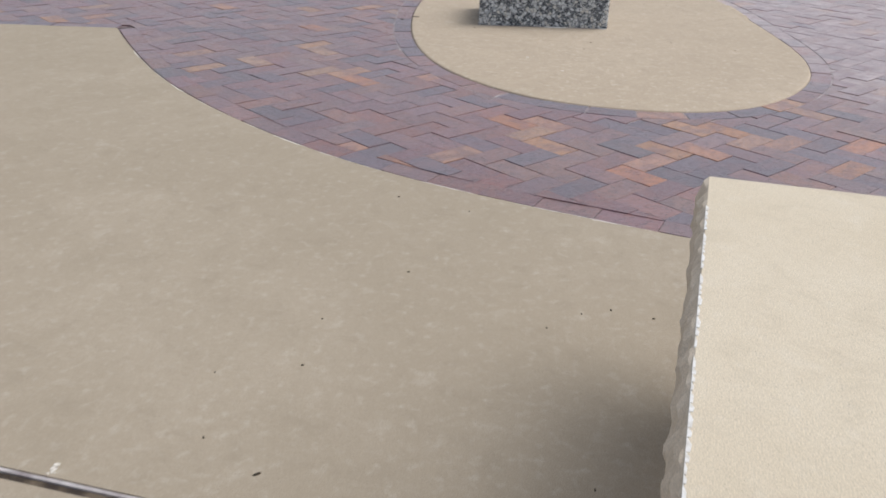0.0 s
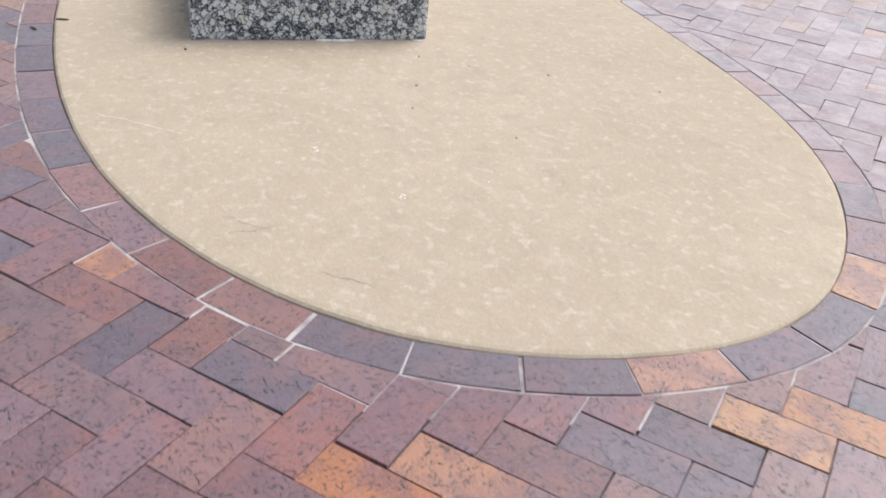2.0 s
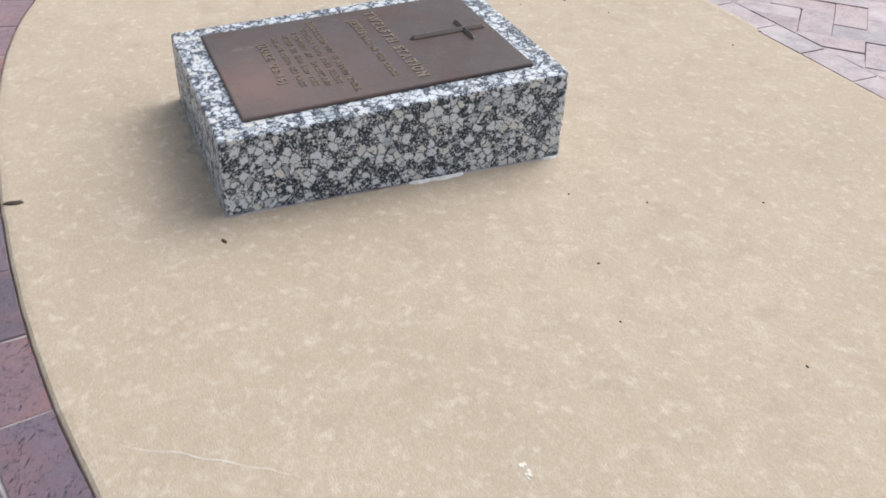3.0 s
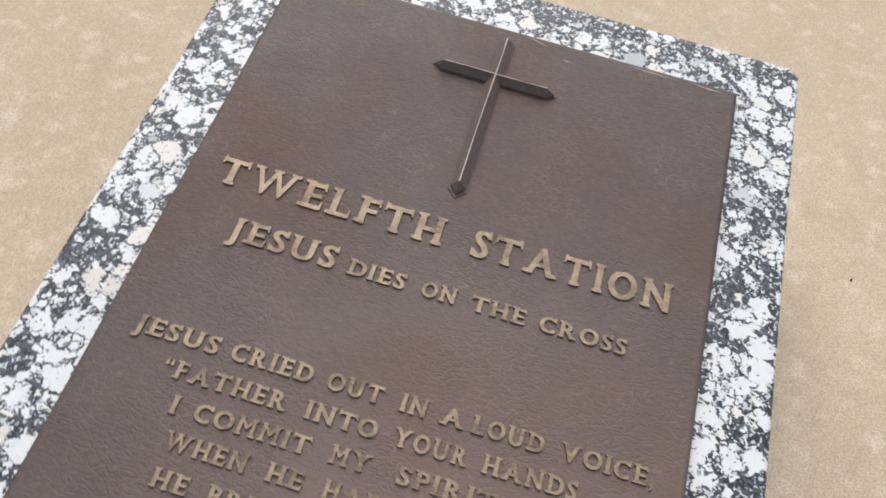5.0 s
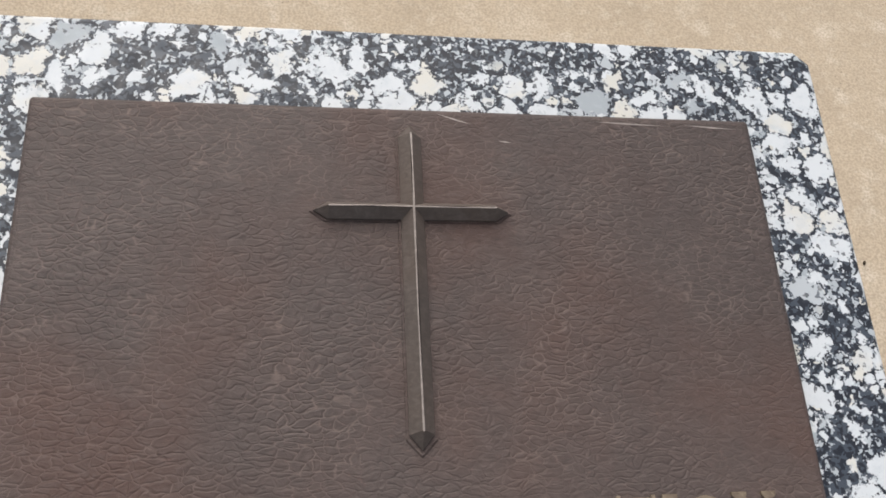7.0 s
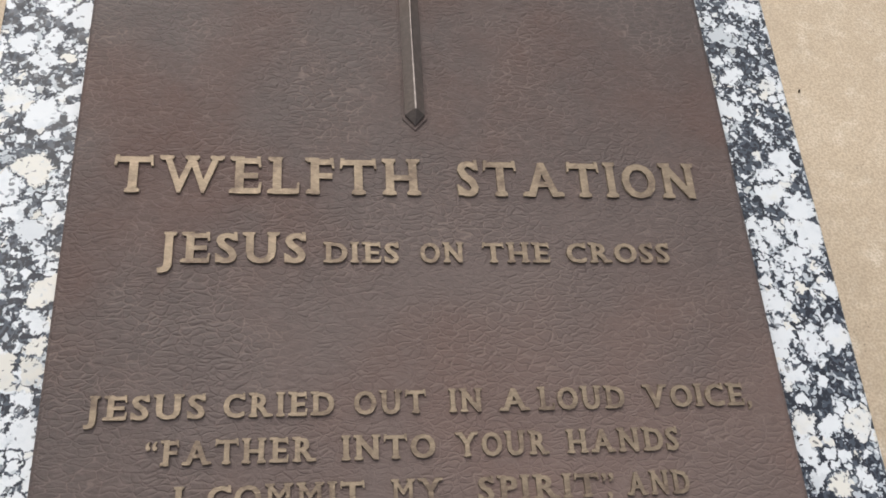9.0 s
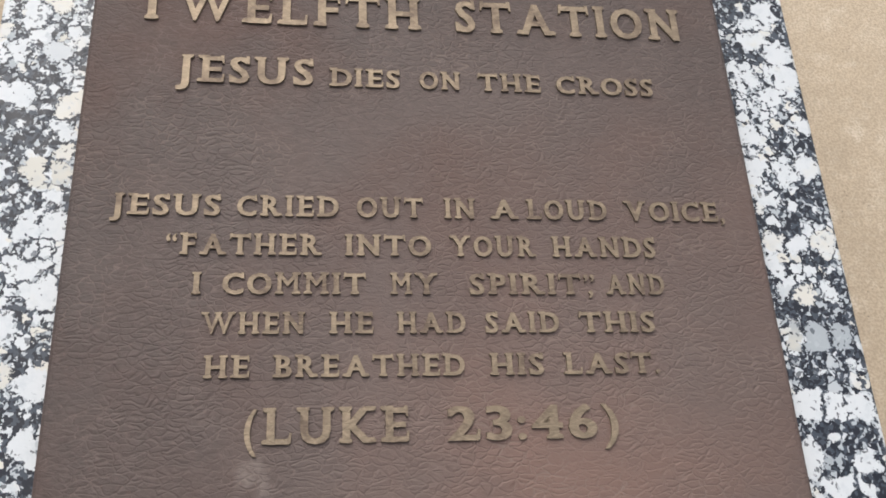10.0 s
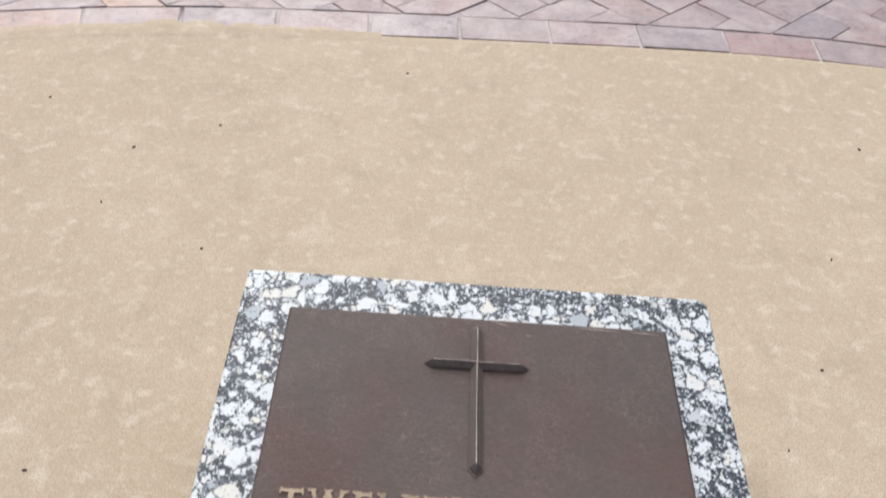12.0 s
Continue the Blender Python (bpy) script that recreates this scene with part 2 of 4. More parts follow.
def brick_material(name, first, second, share):
    """Wire-cut clay: a body colour flashed with a second one, and dark drag marks. Varies from piece to piece."""
    n = Nodes(name)
    pick = n.math("FRACT", n.math("ADD", n.add("ShaderNodeObjectInfo").outputs["Random"],
                                  n.add("ShaderNodeNewGeometry").outputs["Random Per Island"]))
    shift = n.add("ShaderNodeCombineXYZ")
    n.join(n.math("MULTIPLY", pick, 7.0), shift.inputs[0])
    n.join(n.math("MULTIPLY", pick, 31.0), shift.inputs[1])
    own = n.stretch(1, 1, 1, 0, shift.outputs[0])
    flash = n.step(n.noise(11, 2, 0.5, own), 0.62 - 0.3 * share, 0.80 - 0.2 * share)
    col = n.mix(flash, first, second)
    hue = n.add("ShaderNodeHueSaturation")
    n.join(n.step(pick, 0, 1, 0.494, 0.512), hue.inputs["Hue"])
    n.join(n.step(n.math("FRACT", n.math("MULTIPLY", pick, 13.7)), 0, 1, 0.85, 1.12), hue.inputs["Value"])
    n.join(n.step(n.math("FRACT", n.math("MULTIPLY", pick, 5.3)), 0, 1, 0.84, 1.10), hue.inputs["Saturation"])
    n.join(col, hue.inputs["Color"])
    col = hue.outputs[0]
    col = n.mix(n.step(n.noise(160, 3), 0.4, 0.75, 0, 0.35), col, tuple(min(1, 1.7 * c) for c in first))
    col = n.mix(n.step(n.noise(22, 3, 0.6), 0.5, 0.75, 0, 0.16), col, (0.26, 0.21, 0.22))
    def dashes(turn, low):
        """Short cuts, turned differently on each piece."""
        spin = n.add("ShaderNodeVectorRotate")
        spin.rotation_type = "Z_AXIS"
        n.join(own, spin.inputs["Vector"])
        n.join(n.math("ADD", n.math("MULTIPLY", n.math("FRACT", n.math("MULTIPLY", pick, 9.1)), 1.7), turn), spin.inputs["Angle"])
        thin = n.add("ShaderNodeVectorMath")
        thin.operation = "MULTIPLY"
        n.join(spin.outputs[0], thin.inputs[0])
        thin.inputs[1].default_value = (0.60, 2.3, 1.0)
        return n.step(n.noise(112, 2, 0.5, thin.outputs[0], 1.0), low, low + 0.014)

    drag = dashes(0.2, 0.607)
    pits = dashes(1.3, 0.624)
    marks = n.math("MULTIPLY", n.math("MAXIMUM", drag, pits), n.step(n.noise(26, 2, 0.5, own), 0.34, 0.52, 0.1, 1.0))
    col = n.mix(n.math("MULTIPLY", marks, 0.95), col, (0.012, 0.009, 0.012))
    # pieces turn paler towards the far side, unevenly
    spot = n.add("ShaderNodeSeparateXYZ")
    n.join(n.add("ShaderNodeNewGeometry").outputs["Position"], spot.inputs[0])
    far_pale = n.math("MULTIPLY", n.step(n.math("FRACT", n.math("MULTIPLY", pick, 3.3)), 0, 1, 0.55, 1.0), n.math("MULTIPLY", n.step(n.math("ADD", n.math("SUBTRACT", spot.outputs[1], n.math("MULTIPLY", spot.outputs[0], 0.30)), n.math("MULTIPLY", n.noise(3, 3), 0.8)), 1.0, 1.8), n.step(n.noise(7, 5, 0.7), 0.30, 0.68, 0.25, 0.92)))
    col = n.mix(far_pale, col, (0.43, 0.345, 0.33))
    n.bsdf.inputs["Sheen Weight"].default_value = 0.30       # brightens the clay at grazing angles
    n.bsdf.inputs["Sheen Roughness"].default_value = 0.45
    h = n.bump(n.math("SUBTRACT", 1.0, marks), 0.8, 0.002)
    h = n.bump(n.noise(220, 3), 0.25, 0.0015, h)
    return n.done(col, n.step(n.noise(60, 3), 0.3, 0.7, 0.38, 0.56), h, specular=0.6)


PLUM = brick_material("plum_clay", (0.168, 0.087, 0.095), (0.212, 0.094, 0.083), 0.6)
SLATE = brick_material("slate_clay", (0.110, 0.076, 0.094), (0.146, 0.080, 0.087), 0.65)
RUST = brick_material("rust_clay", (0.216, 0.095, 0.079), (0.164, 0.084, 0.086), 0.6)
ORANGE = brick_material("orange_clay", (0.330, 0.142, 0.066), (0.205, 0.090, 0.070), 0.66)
CLAYS = {"plum": PLUM, "slate": SLATE, "rust": RUST, "orange": ORANGE}


def plain_material(name, a, b, scale, rough):
    n = Nodes(name)
    col = n.mix(n.step(n.noise(scale, 4, 0.6), 0.35, 0.7), a, b)
    return n.done(col, rough, n.bump(n.noise(scale * 4, 3), 0.4, 0.002), specular=0.2)


SAND = plain_material("joint_sand", (0.060, 0.043, 0.043), (0.30, 0.235, 0.225), 9, 0.95)
GRIME = plain_material("joint_grime", (0.045, 0.034, 0.026), (0.15, 0.115, 0.08), 25, 0.95)
MORTAR = plain_material("pale_mortar", (0.52, 0.475, 0.45), (0.23, 0.19, 0.185), 10, 0.9)
CAULK = plain_material("white_caulk", (0.76, 0.74, 0.70), (0.58, 0.54, 0.48), 70, 0.5)
GROUT = plain_material("grey_grout", (0.29, 0.25, 0.205), (0.41, 0.345, 0.265), 30, 0.9)
DARK = plain_material("dark_litter", (0.035, 0.028, 0.02), (0.09, 0.065, 0.04), 200, 0.9)


# ---- building helpers ----
def finish(name, bm, material, smooth=False):
    mesh = bpy.data.meshes.new(name)
    bmesh.ops.recalc_face_normals(bm, faces=bm.faces)
    bm.to_mesh(mesh)
    bm.free()
    for m in material if isinstance(material, (list, tuple)) else [material]:
        mesh.materials.append(m)
    if smooth:
        mesh.polygons.foreach_set("use_smooth", [True] * len(mesh.polygons))
    return mesh


def part(name, bm, material, parent, label=""):
    ob = new(name, finish(name, bm, material))
    ob.parent = parent
    return tagged(ob, label)


def prism(bm, outline, top, bottom, chamfer=0.0, slot=0):
    """An upright prism on a convex outline, its upper edge chamfered."""
    cx = sum(p[0] for p in outline) / len(outline)
    cy = sum(p[1] for p in outline) / len(outline)
    rings = []
    levels = [(bottom, 0.0), (top - chamfer, 0.0), (top, chamfer)] if chamfer else [(bottom, 0.0), (top, 0.0)]
    for z, inset in levels:
        ring = []
        for x, y in outline:
            d = math.hypot(x - cx, y - cy) or 1.0
            k = max(0.2, 1 - 1.4 * inset / d)
            ring.append(bm.verts.new((cx + (x - cx) * k, cy + (y - cy) * k, z)))
        rings.append(ring)
    n = len(outline)
    faces = [bm.faces.new(rings[-1])]
    for a, b in zip(rings, rings[1:]):
        faces += [bm.faces.new((a[i], a[(i + 1) % n], b[(i + 1) % n], b[i])) for i in range(n)]
    for f in faces:
        f.material_index = slot
    return faces


# ---- plan of the plaza ----
PAD_MID, PAD_A, PAD_B, PAD_TURN = Vector((0.06, 0.31)), 1.97, 1.14, radians(3.7)
ARC_MID = Vector((-0.869, 1.748))
EDGE_X, EDGE_Y = 0.675, 2.82      # straight ends of the brick field
BRICK = 0.2056                   # length of a paver with its joint
HALF = BRICK / 2


def arc_radius(a):
    """The outer edge of the brick field: nearly a circle, straightening at its ends."""
    d = math.degrees(a)
    flare = 0.050 * min(1.45, max(0.0, (d + 24) / 11)) ** 2
    return 4.450 + 0.016 * math.exp(-((d + 35) / 7) ** 2) + flare + 0.064 * max(0.0, (-58 - d) / 12) ** 2


# hand-trowelled bulges and flats of the rim: angle, width, metres
PAD_SWELLS = ((94, 15, -0.026), (60, 13, 0.018), (33, 11, -0.020), (0, 14, 0.007), (-38, 14, -0.018))


def pad_point(a, out=0.0):
    """A point of the egg-shaped pad's edge at the angle a, or outside it."""
    r = (1.0078 + 0.0114 * math.cos(a) + 0.0036 * math.sin(a) - 0.0043 * math.cos(2 * a) - 0.0038 * math.sin(2 * a)
         + 0.0069 * math.cos(3 * a) + 0.0079 * math.sin(3 * a) - 0.0322 * math.cos(4 * a) + 0.0065 * math.sin(4 * a))
    x, y = PAD_A * r * math.cos(a), PAD_B * r * math.sin(a)
    c, s = math.cos(PAD_TURN), math.sin(PAD_TURN)
    p = Vector((PAD_MID.x + c * x - s * y, PAD_MID.y + s * x + c * y))
    swell = sum(by * math.exp(-((math.degrees(a) - at + 180) % 360 - 180) ** 2 / (2 * wide * wide)) for at, wide, by in PAD_SWELLS)
    if swell:
        p += Vector((x * PAD_B / PAD_A, y * PAD_A / PAD_B)).normalized() * swell
    if out:
        q = pad_point(a + 0.01) - pad_point(a - 0.01)
        p += Vector((q.y, -q.x)).normalized() * out
    return p


PAD_EDGE = [pad_point(math.tau * i / 720) for i in range(720)]
PAD_XY = np.array([tuple(p) for p in PAD_EDGE])
PAD_NEXT = np.roll(PAD_XY, -1, 0) - PAD_XY


def pad_distance(p):
    """How far p lies outside the pad's edge (negative inside)."""
    d = np.array((p[0], p[1])) - PAD_XY
    i = int((d * d).sum(1).argmin())
    cross = PAD_NEXT[i][0] * d[i][1] - PAD_NEXT[i][1] * d[i][0]
    return -cross / math.hypot(*PAD_NEXT[i])


def field_depth(p):
    """How far p lies inside the brick field's outer edge: the arc, and straight ends."""
    x, y = p[0], p[1]
    if x < -0.5:
        return EDGE_Y - y
    arc = arc_radius(math.atan2(y - ARC_MID.y, x - ARC_MID.x)) - math.hypot(x - ARC_MID.x, y - ARC_MID.y)
    if y < -2.0:
        arc = max(arc, EDGE_X - x) if x < EDGE_X + 0.3 else arc
    return min(arc, EDGE_Y - y)


def clip(poly, field):
    """The part of a polygon where field(p) > 0."""
    fine = []
    for a, b in zip(poly, poly[1:] + poly[:1]):
        fine += [(a[0] + (b[0] - a[0]) * k / 4, a[1] + (b[1] - a[1]) * k / 4) for k in range(4)]
    val = [field(p) for p in fine]
    if min(val) >= 0:
        return list(poly)
    if max(val) <= 0:
        return []
    out = []
    for i in range(len(fine)):
        j = (i + 1) % len(fine)
        if val[i] > 0:
            out.append(fine[i])
        if (val[i] > 0) != (val[j] > 0):
            k = val[i] / (val[i] - val[j])
            out.append((fine[i][0] + (fine[j][0] - fine[i][0]) * k, fine[i][1] + (fine[j][1] - fine[i][1]) * k))
    return out


# ---- ground: one concrete sheet with an opening for the brick field ----
def arc_points(a0, a1, count):
    out = []
    for i in range(count + 1):
        a = a0 + (a1 - a0) * i / count
        out.append((ARC_MID.x + arc_radius(a) * math.cos(a), ARC_MID.y + arc_radius(a) * math.sin(a)))
    return out


ARC_FROM, ARC_TO = -1.2205, 0.2375
FIELD = arc_points(ARC_FROM, ARC_TO, 120) + [(-4.0, EDGE_Y), (-4.0, -4.5), (EDGE_X, -4.5)]
JOINT_A, JOINT_DIR = Vector((4.593, -1.06)), Vector((0.208, 0.978))


def joint_strip(off, half, reach):
    side = Vector((JOINT_DIR.y, -JOINT_DIR.x))
    a, b = JOINT_A - JOINT_DIR * reach + side * off, JOINT_A + JOINT_DIR * reach + side * off
    return [tuple(a - side * half), tuple(a + side * half), tuple(b + side * half), tuple(b - side * half)]


def build_ground():
    bm = bmesh.new()
    loops = [[(-400, -400), (400, -400), (400, 400), (-400, 400)], FIELD, joint_strip(0.004, 0.015, 5.0)]
    rims = []
    edges = []
    for loop in loops:
        vs = [bm.verts.new((x, y, 0.0)) for x, y in loop]
        es = [bm.edges.new((vs[i], vs[(i + 1) % len(vs)])) for i in range(len(vs))]
        edges += es
        rims.append(es)
    bmesh.ops.triangle_fill(bm, use_beauty=True, edges=edges)
    for f in bm.faces:
        f.normal_update()
        if f.normal.z < 0:
            f.normal_flip()
    for es in rims[1:]:
        made = bmesh.ops.extrude_edge_only(bm, edges=es)["geom"]
        bmesh.ops.translate(bm, verts=[g for g in made if isinstance(g, bmesh.types.BMVert)], vec=(0, 0, -0.07))
    mesh = bpy.data.meshes.new("ground")
    bm.to_mesh(mesh)
    bm.free()
    mesh.materials.append(PAVING)
    return tagged(new("ground", mesh), "tan broom-finished concrete paving with pale flecks and a joint", "ground", kind="structure")


ground = build_ground()

bm = bmesh.new()
prism(bm, joint_strip(-0.0042, 0.0044, 4.98), -0.0008, -0.06, 0.002)
part("joint_filler", bm, MORTAR, ground, "dull grey strip of joint filler in the paving")
bm = bmesh.new()
prism(bm, joint_strip(0.0095, 0.0085, 4.98), -0.0045, -0.06)
part("joint_dirt", bm, GRIME, ground, "dark dirt packed in the joint")

bm = bmesh.new()
bm.faces.new([bm.verts.new((x, y, -0.066)) for x, y in ((-420, -420), (420, -420), (420, 420), (-420, 420))])
tagged(new("ground_bed", finish("ground_bed", bm, SAND)), "dark sand bed under the paving", "ground", kind="structure")


# ---- the egg-shaped concrete pad ----
def build_pad():
    bm = bmesh.new()
    rings = []
    for z, out in ((-0.065, 0.0), (-0.010, 0.0), (-0.003, -0.003), (0.001, -0.009), (0.002, -0.02)):
        ring = []
        for i in range(360):
            a = math.tau * i / 360
            p = pad_point(a, out)
            wobble = 0.0025 * noise.noise((p.x * 9, p.y * 9, 3.0)) + 0.0015 * noise.noise((p.x * 40, p.y * 40, 1.0))
            p = p + (p - PAD_MID).normalized() * wobble
            ring.append(bm.verts.new((p.x, p.y, z)))
        rings.append(ring)
    for a, b in zip(rings, rings[1:]):
        for i in range(360):
            bm.faces.new((a[i], a[(i + 1) % 360], b[(i + 1) % 360], b[i]))
    bm.faces.new(rings[-1])
    return tagged(new("pavement_pad", finish("pavement_pad", bm, CONCRETE)), "egg-shaped tan concrete pad ringed by clay pavers",
                  "concrete pad", kind="structure")


pad = build_pad()

# cement skim trowelled over the ring where the pad's rim is ragged
bm = bmesh.new()
rows = []
for k in range(81):
    a = radians(96 + 34 * k / 80)
    reach = 0.052 * math.sin(math.pi * k / 80) ** 0.6 * (0.45 + 0.9 * abs(noise.noise((k * 0.17, 3.0, 0.0))) + 0.35 * noise.noise((k * 0.9, 8.0, 0.0)))
    rows.append([bm.verts.new((*pad_point(a, o), z)) for o, z in ((-0.03, 0.0024), (0.003, 0.0026), (max(0.004, reach), 0.0002), (max(0.005, reach) + 0.002, -0.006))])
for r, t in zip(rows, rows[1:]):
    for k in range(3):
        bm.faces.new((r[k], t[k], t[k + 1], r[k + 1]))
part("cement_skim", bm, CONCRETE, pad, "ragged cement skim spilt over the ring pavers")

# ---- granite marker ----
MARK_X, MARK_Y = -0.0155, 0.0095
SLOPE = 0.048


def slanted_block(bm, half_x, half_y, low, top_at, round_top, cuts=(0.004, 0.004, 0.004, 0.004)):
    """A block whose top rises along y: top_at(y); the upper edge is rounded in steps."""
    corner = ((-1, -1), (1, -1), (1, 1), (-1, 1))

    def ring(height, inset):
        out = []
        for (sx, sy), c in zip(corner, cuts):
            hx, hy = half_x - inset, half_y - inset
            pts = ((sx * hx, sy * (hy - c)), (sx * (hx - c), sy * hy))
            if sx * sy < 0:
                pts = pts[::-1]
            for x, y in pts:
                out.append(bm.verts.new((x, y, height(y))))
        return out

    rings = [ring(lambda y: low, 0.0)]
    for k in (0.0, 0.4, 0.75, 1.0):
        drop = round_top * (1 - math.sin(k * math.pi / 2))
        inset = round_top * (1 - math.cos(k * math.pi / 2))
        rings.append(ring(lambda y, d=drop: top_at(y) - d, inset))
    n = len(rings[0])
    for a, b in zip(rings, rings[1:]):
        for i in range(n):
            bm.faces.new((a[i], a[(i + 1) % n], b[(i + 1) % n], b[i]))
    bm.faces.new(rings[-1])
    bm.faces.new(rings[0][::-1])


marker = tagged(new("granite_marker"), "grey speckled granite marker with a slanted top on the pad", "memorial marker")
marker.location = (MARK_X, MARK_Y, 0.0)
bm = bmesh.new()
slanted_block(bm, 0.2845, 0.3938, 0.006, lambda y: 0.1965 + SLOPE * y, 0.004, (0.004, 0.005, 0.0095, 0.003))
bmesh.ops.translate(bm, verts=bm.verts, vec=(-0.0015, 0.0012, 0))
part("block", bm, GRANITE, marker)

# mortar squeezed out under the block: a thin line all round, a tongue and lumps
def squeezed(bm, a, b, reach, height, seed, taper=True):
    """A ragged strip of mortar along a foot from a to b, thin at its outer edge."""
    a, b = Vector(a), Vector(b)
    along = (b - a).normalized()
    side = Vector((along.y, -along.x))
    count = max(6, int((b - a).length / 0.006))
    rows = []
    for k in range(count + 1):
        s = k / count
        q = a + (b - a) * s
        swell = (math.sin(math.pi * s) ** 0.5 if taper else 1.0) * (0.72 + 0.7 * noise.noise((seed, k * 0.17, 0.0)) + 0.2 * noise.noise((seed, k * 0.5, 4.0)))
        out = q + side * max(0.0012, reach * swell)
        q = q - side * 0.008
        rows.append([bm.verts.new((q.x, q.y, height)), bm.verts.new((*(q * 0.35 + out * 0.65), height * (0.75 + 0.3 * noise.noise((k * 0.9, seed, 2.0))))),
                     bm.verts.new((out.x, out.y, 0.0022))])
    for r, t in zip(rows, rows[1:]):
        for k in range(2):
            bm.faces.new((r[k], t[k], t[k + 1], r[k + 1]))


bm = bmesh.new()
prism(bm, [(-0.279, -0.387), (0.279, -0.387), (0.279, 0.387), (-0.279, 0.387)], 0.0061, 0.0, 0.0)
squeezed(bm, (0.283, -0.392), (0.283, 0.392), 0.0025, 0.0050, 1.0, False)
squeezed(bm, (-0.286, 0.392), (-0.286, -0.392), 0.004, 0.0058, 2.0, False)
squeezed(bm, (-0.286, -0.3926), (0.286, -0.3926), 0.004, 0.0058, 3.0, False)
part("mortar_bed", bm, MORTAR, marker, "pale mortar squeezed out along the foot")
bm = bmesh.new()
squeezed(bm, (0.283, 0.012), (0.283, 0.145), 0.014, 0.0085, 7.0)
part("mortar_tongue", bm, CAULK, marker, "white tongue of mortar at the foot")
bm = bmesh.new()
squeezed(bm, (0.283, 0.345), (0.283, 0.385), 0.012, 0.008, 8.0)
part("mortar_lump", bm, CAULK, marker)
bm = bmesh.new()
squeezed(bm, (-0.284, -0.3925), (0.16, -0.3925), 0.028, 0.0062, 12.0)
part("grout_smear", bm, GROUT, marker, "dark grey grout smeared at the foot")

# ---- bronze plaque ----
PLAQUE_TOP = 0.0085
plaque = tagged(new("bronze_plaque"), "brown cast bronze plaque with raised cross and lettering on the granite", "plaque")
tilt = math.atan(SLOPE)
plaque.matrix_world = Matrix.Translation((MARK_X, MARK_Y, 0.1967)) @ Matrix.Rotation(tilt, 4, "X")
bm = bmesh.new()
slanted_block(bm, 0.2238, 0.3316, 0.0, lambda y: PLAQUE_TOP, 0.0048, (0.0015, 0.0015, 0.0015, 0.0015))
bmesh.ops.translate(bm, verts=bm.verts, vec=(-0.0015, 0.0011, 0))
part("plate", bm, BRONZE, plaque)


def ridge_cross():
    """A raised cross: ridged bars on low upright flanks, with pointed ends."""
    bm = bmesh.new()
    half_up, half_cross, wall, crest = 0.0068, 0.0053, 0.0036, 0.0105
    cx, cy = -0.0040, 0.2602
    arms = {"up": (0.0575, (0, 1)), "down": (0.1385, (0, -1)), "left": (0.0575, (-1, 0)), "right": (0.0575, (1, 0))}
    z0 = PLAQUE_TOP - 0.001
    mid = bm.verts.new((cx, cy, z0 + wall + crest * 0.75))
    inner = {}
    for sx in (-1, 1):
        for sy in (-1, 1):
            inner[sx, sy] = tuple(bm.verts.new((cx + sx * half_up, cy + sy * half_cross, z)) for z in (z0, z0 + wall))
    for reach, (dx, dy) in arms.values():
        px, py = -dy, dx
        half = half_up if dx == 0 else half_cross

        def at(along, side, z):
            return bm.verts.new((cx + dx * along + px * side, cy + dy * along + py * side, z))

        def corner_of(s):
            key = (round(dx + px * s), round(dy + py * s))
            return inner[key]

        end = reach - 0.008
        crest_end = at(end - 0.001, 0, z0 + wall + crest * 0.75)
        tip = (at(reach, 0, z0), at(reach, 0, z0 + wall))
        low = {s: at(end, s * half, z0) for s in (-1, 1)}
        high = {s: at(end, s * half, z0 + wall) for s in (-1, 1)}
        for s in (-1, 1):
            a0, a1 = corner_of(s)
            bm.faces.new((a0, low[s], high[s], a1))
            bm.faces.new((a1, high[s], crest_end, mid))
            bm.faces.new((low[s], tip[0], tip[1], high[s]))
            bm.faces.new((high[s], tip[1], crest_end))
    # the crest is rubbed to a narrow flat, its highlight painted in paler bronze
    top = z0 + wall + crest * 0.75
    ridge = [e for e in bm.edges if all(abs(v.co.z - top) < 1e-6 for v in e.verts)]
    for f in bmesh.ops.bevel(bm, geom=ridge, offset=0.0009, offset_type="OFFSET", segments=1, profile=0.5, affect="EDGES")["faces"]:
        f.material_index = 1
    return bm


def cross_foot():
    """The low cast outline that the cross stands on."""
    bm = bmesh.new()
    cx, cy, w, z = -0.0040, 0.2602, 0.0084, PLAQUE_TOP - 0.0008
    prism(bm, [(cx - w, cy - 0.1335), (cx, cy - 0.1425), (cx + w, cy - 0.1335), (cx + w, cy + 0.052), (cx, cy + 0.0600), (cx - w, cy + 0.052)], z + 0.0018, z, 0.0008)
    for side in (-1, 1):
        prism(bm, [(cx + side * x, cy + y) for x, y in ((w, -0.0064), (0.0515, -0.0064), (0.0600, 0), (0.0515, 0.0064), (w, 0.0064))][::side], z + 0.0018, z, 0.0008)
    return bm


# bright nicks along the plate's upper edge
for x0, y0, x1, y1 in ((0.014, 0.3285, 0.036, 0.3215), (0.112, 0.3268, 0.163, 0.3250), (0.176, 0.3262, 0.212, 0.3243), (0.052, 0.3105, 0.060, 0.3095)):
    bm = bmesh.new()
    prism(bm, [(x0, y0), ((x0 + x1) / 2, (y0 + y1) / 2 - 0.0008), (x1, y1), ((x0 + x1) / 2, (y0 + y1) / 2 + 0.0005)], PLAQUE_TOP + 0.0002, PLAQUE_TOP - 0.001, 0.0)
    part("scratch", bm, CREST, plaque, "bright scratch")

cross = part("cross", ridge_cross(), [WORN, CREST], plaque, "raised ridged cross with pointed ends")
part("cross_foot", cross_foot(), BRONZE, cross)

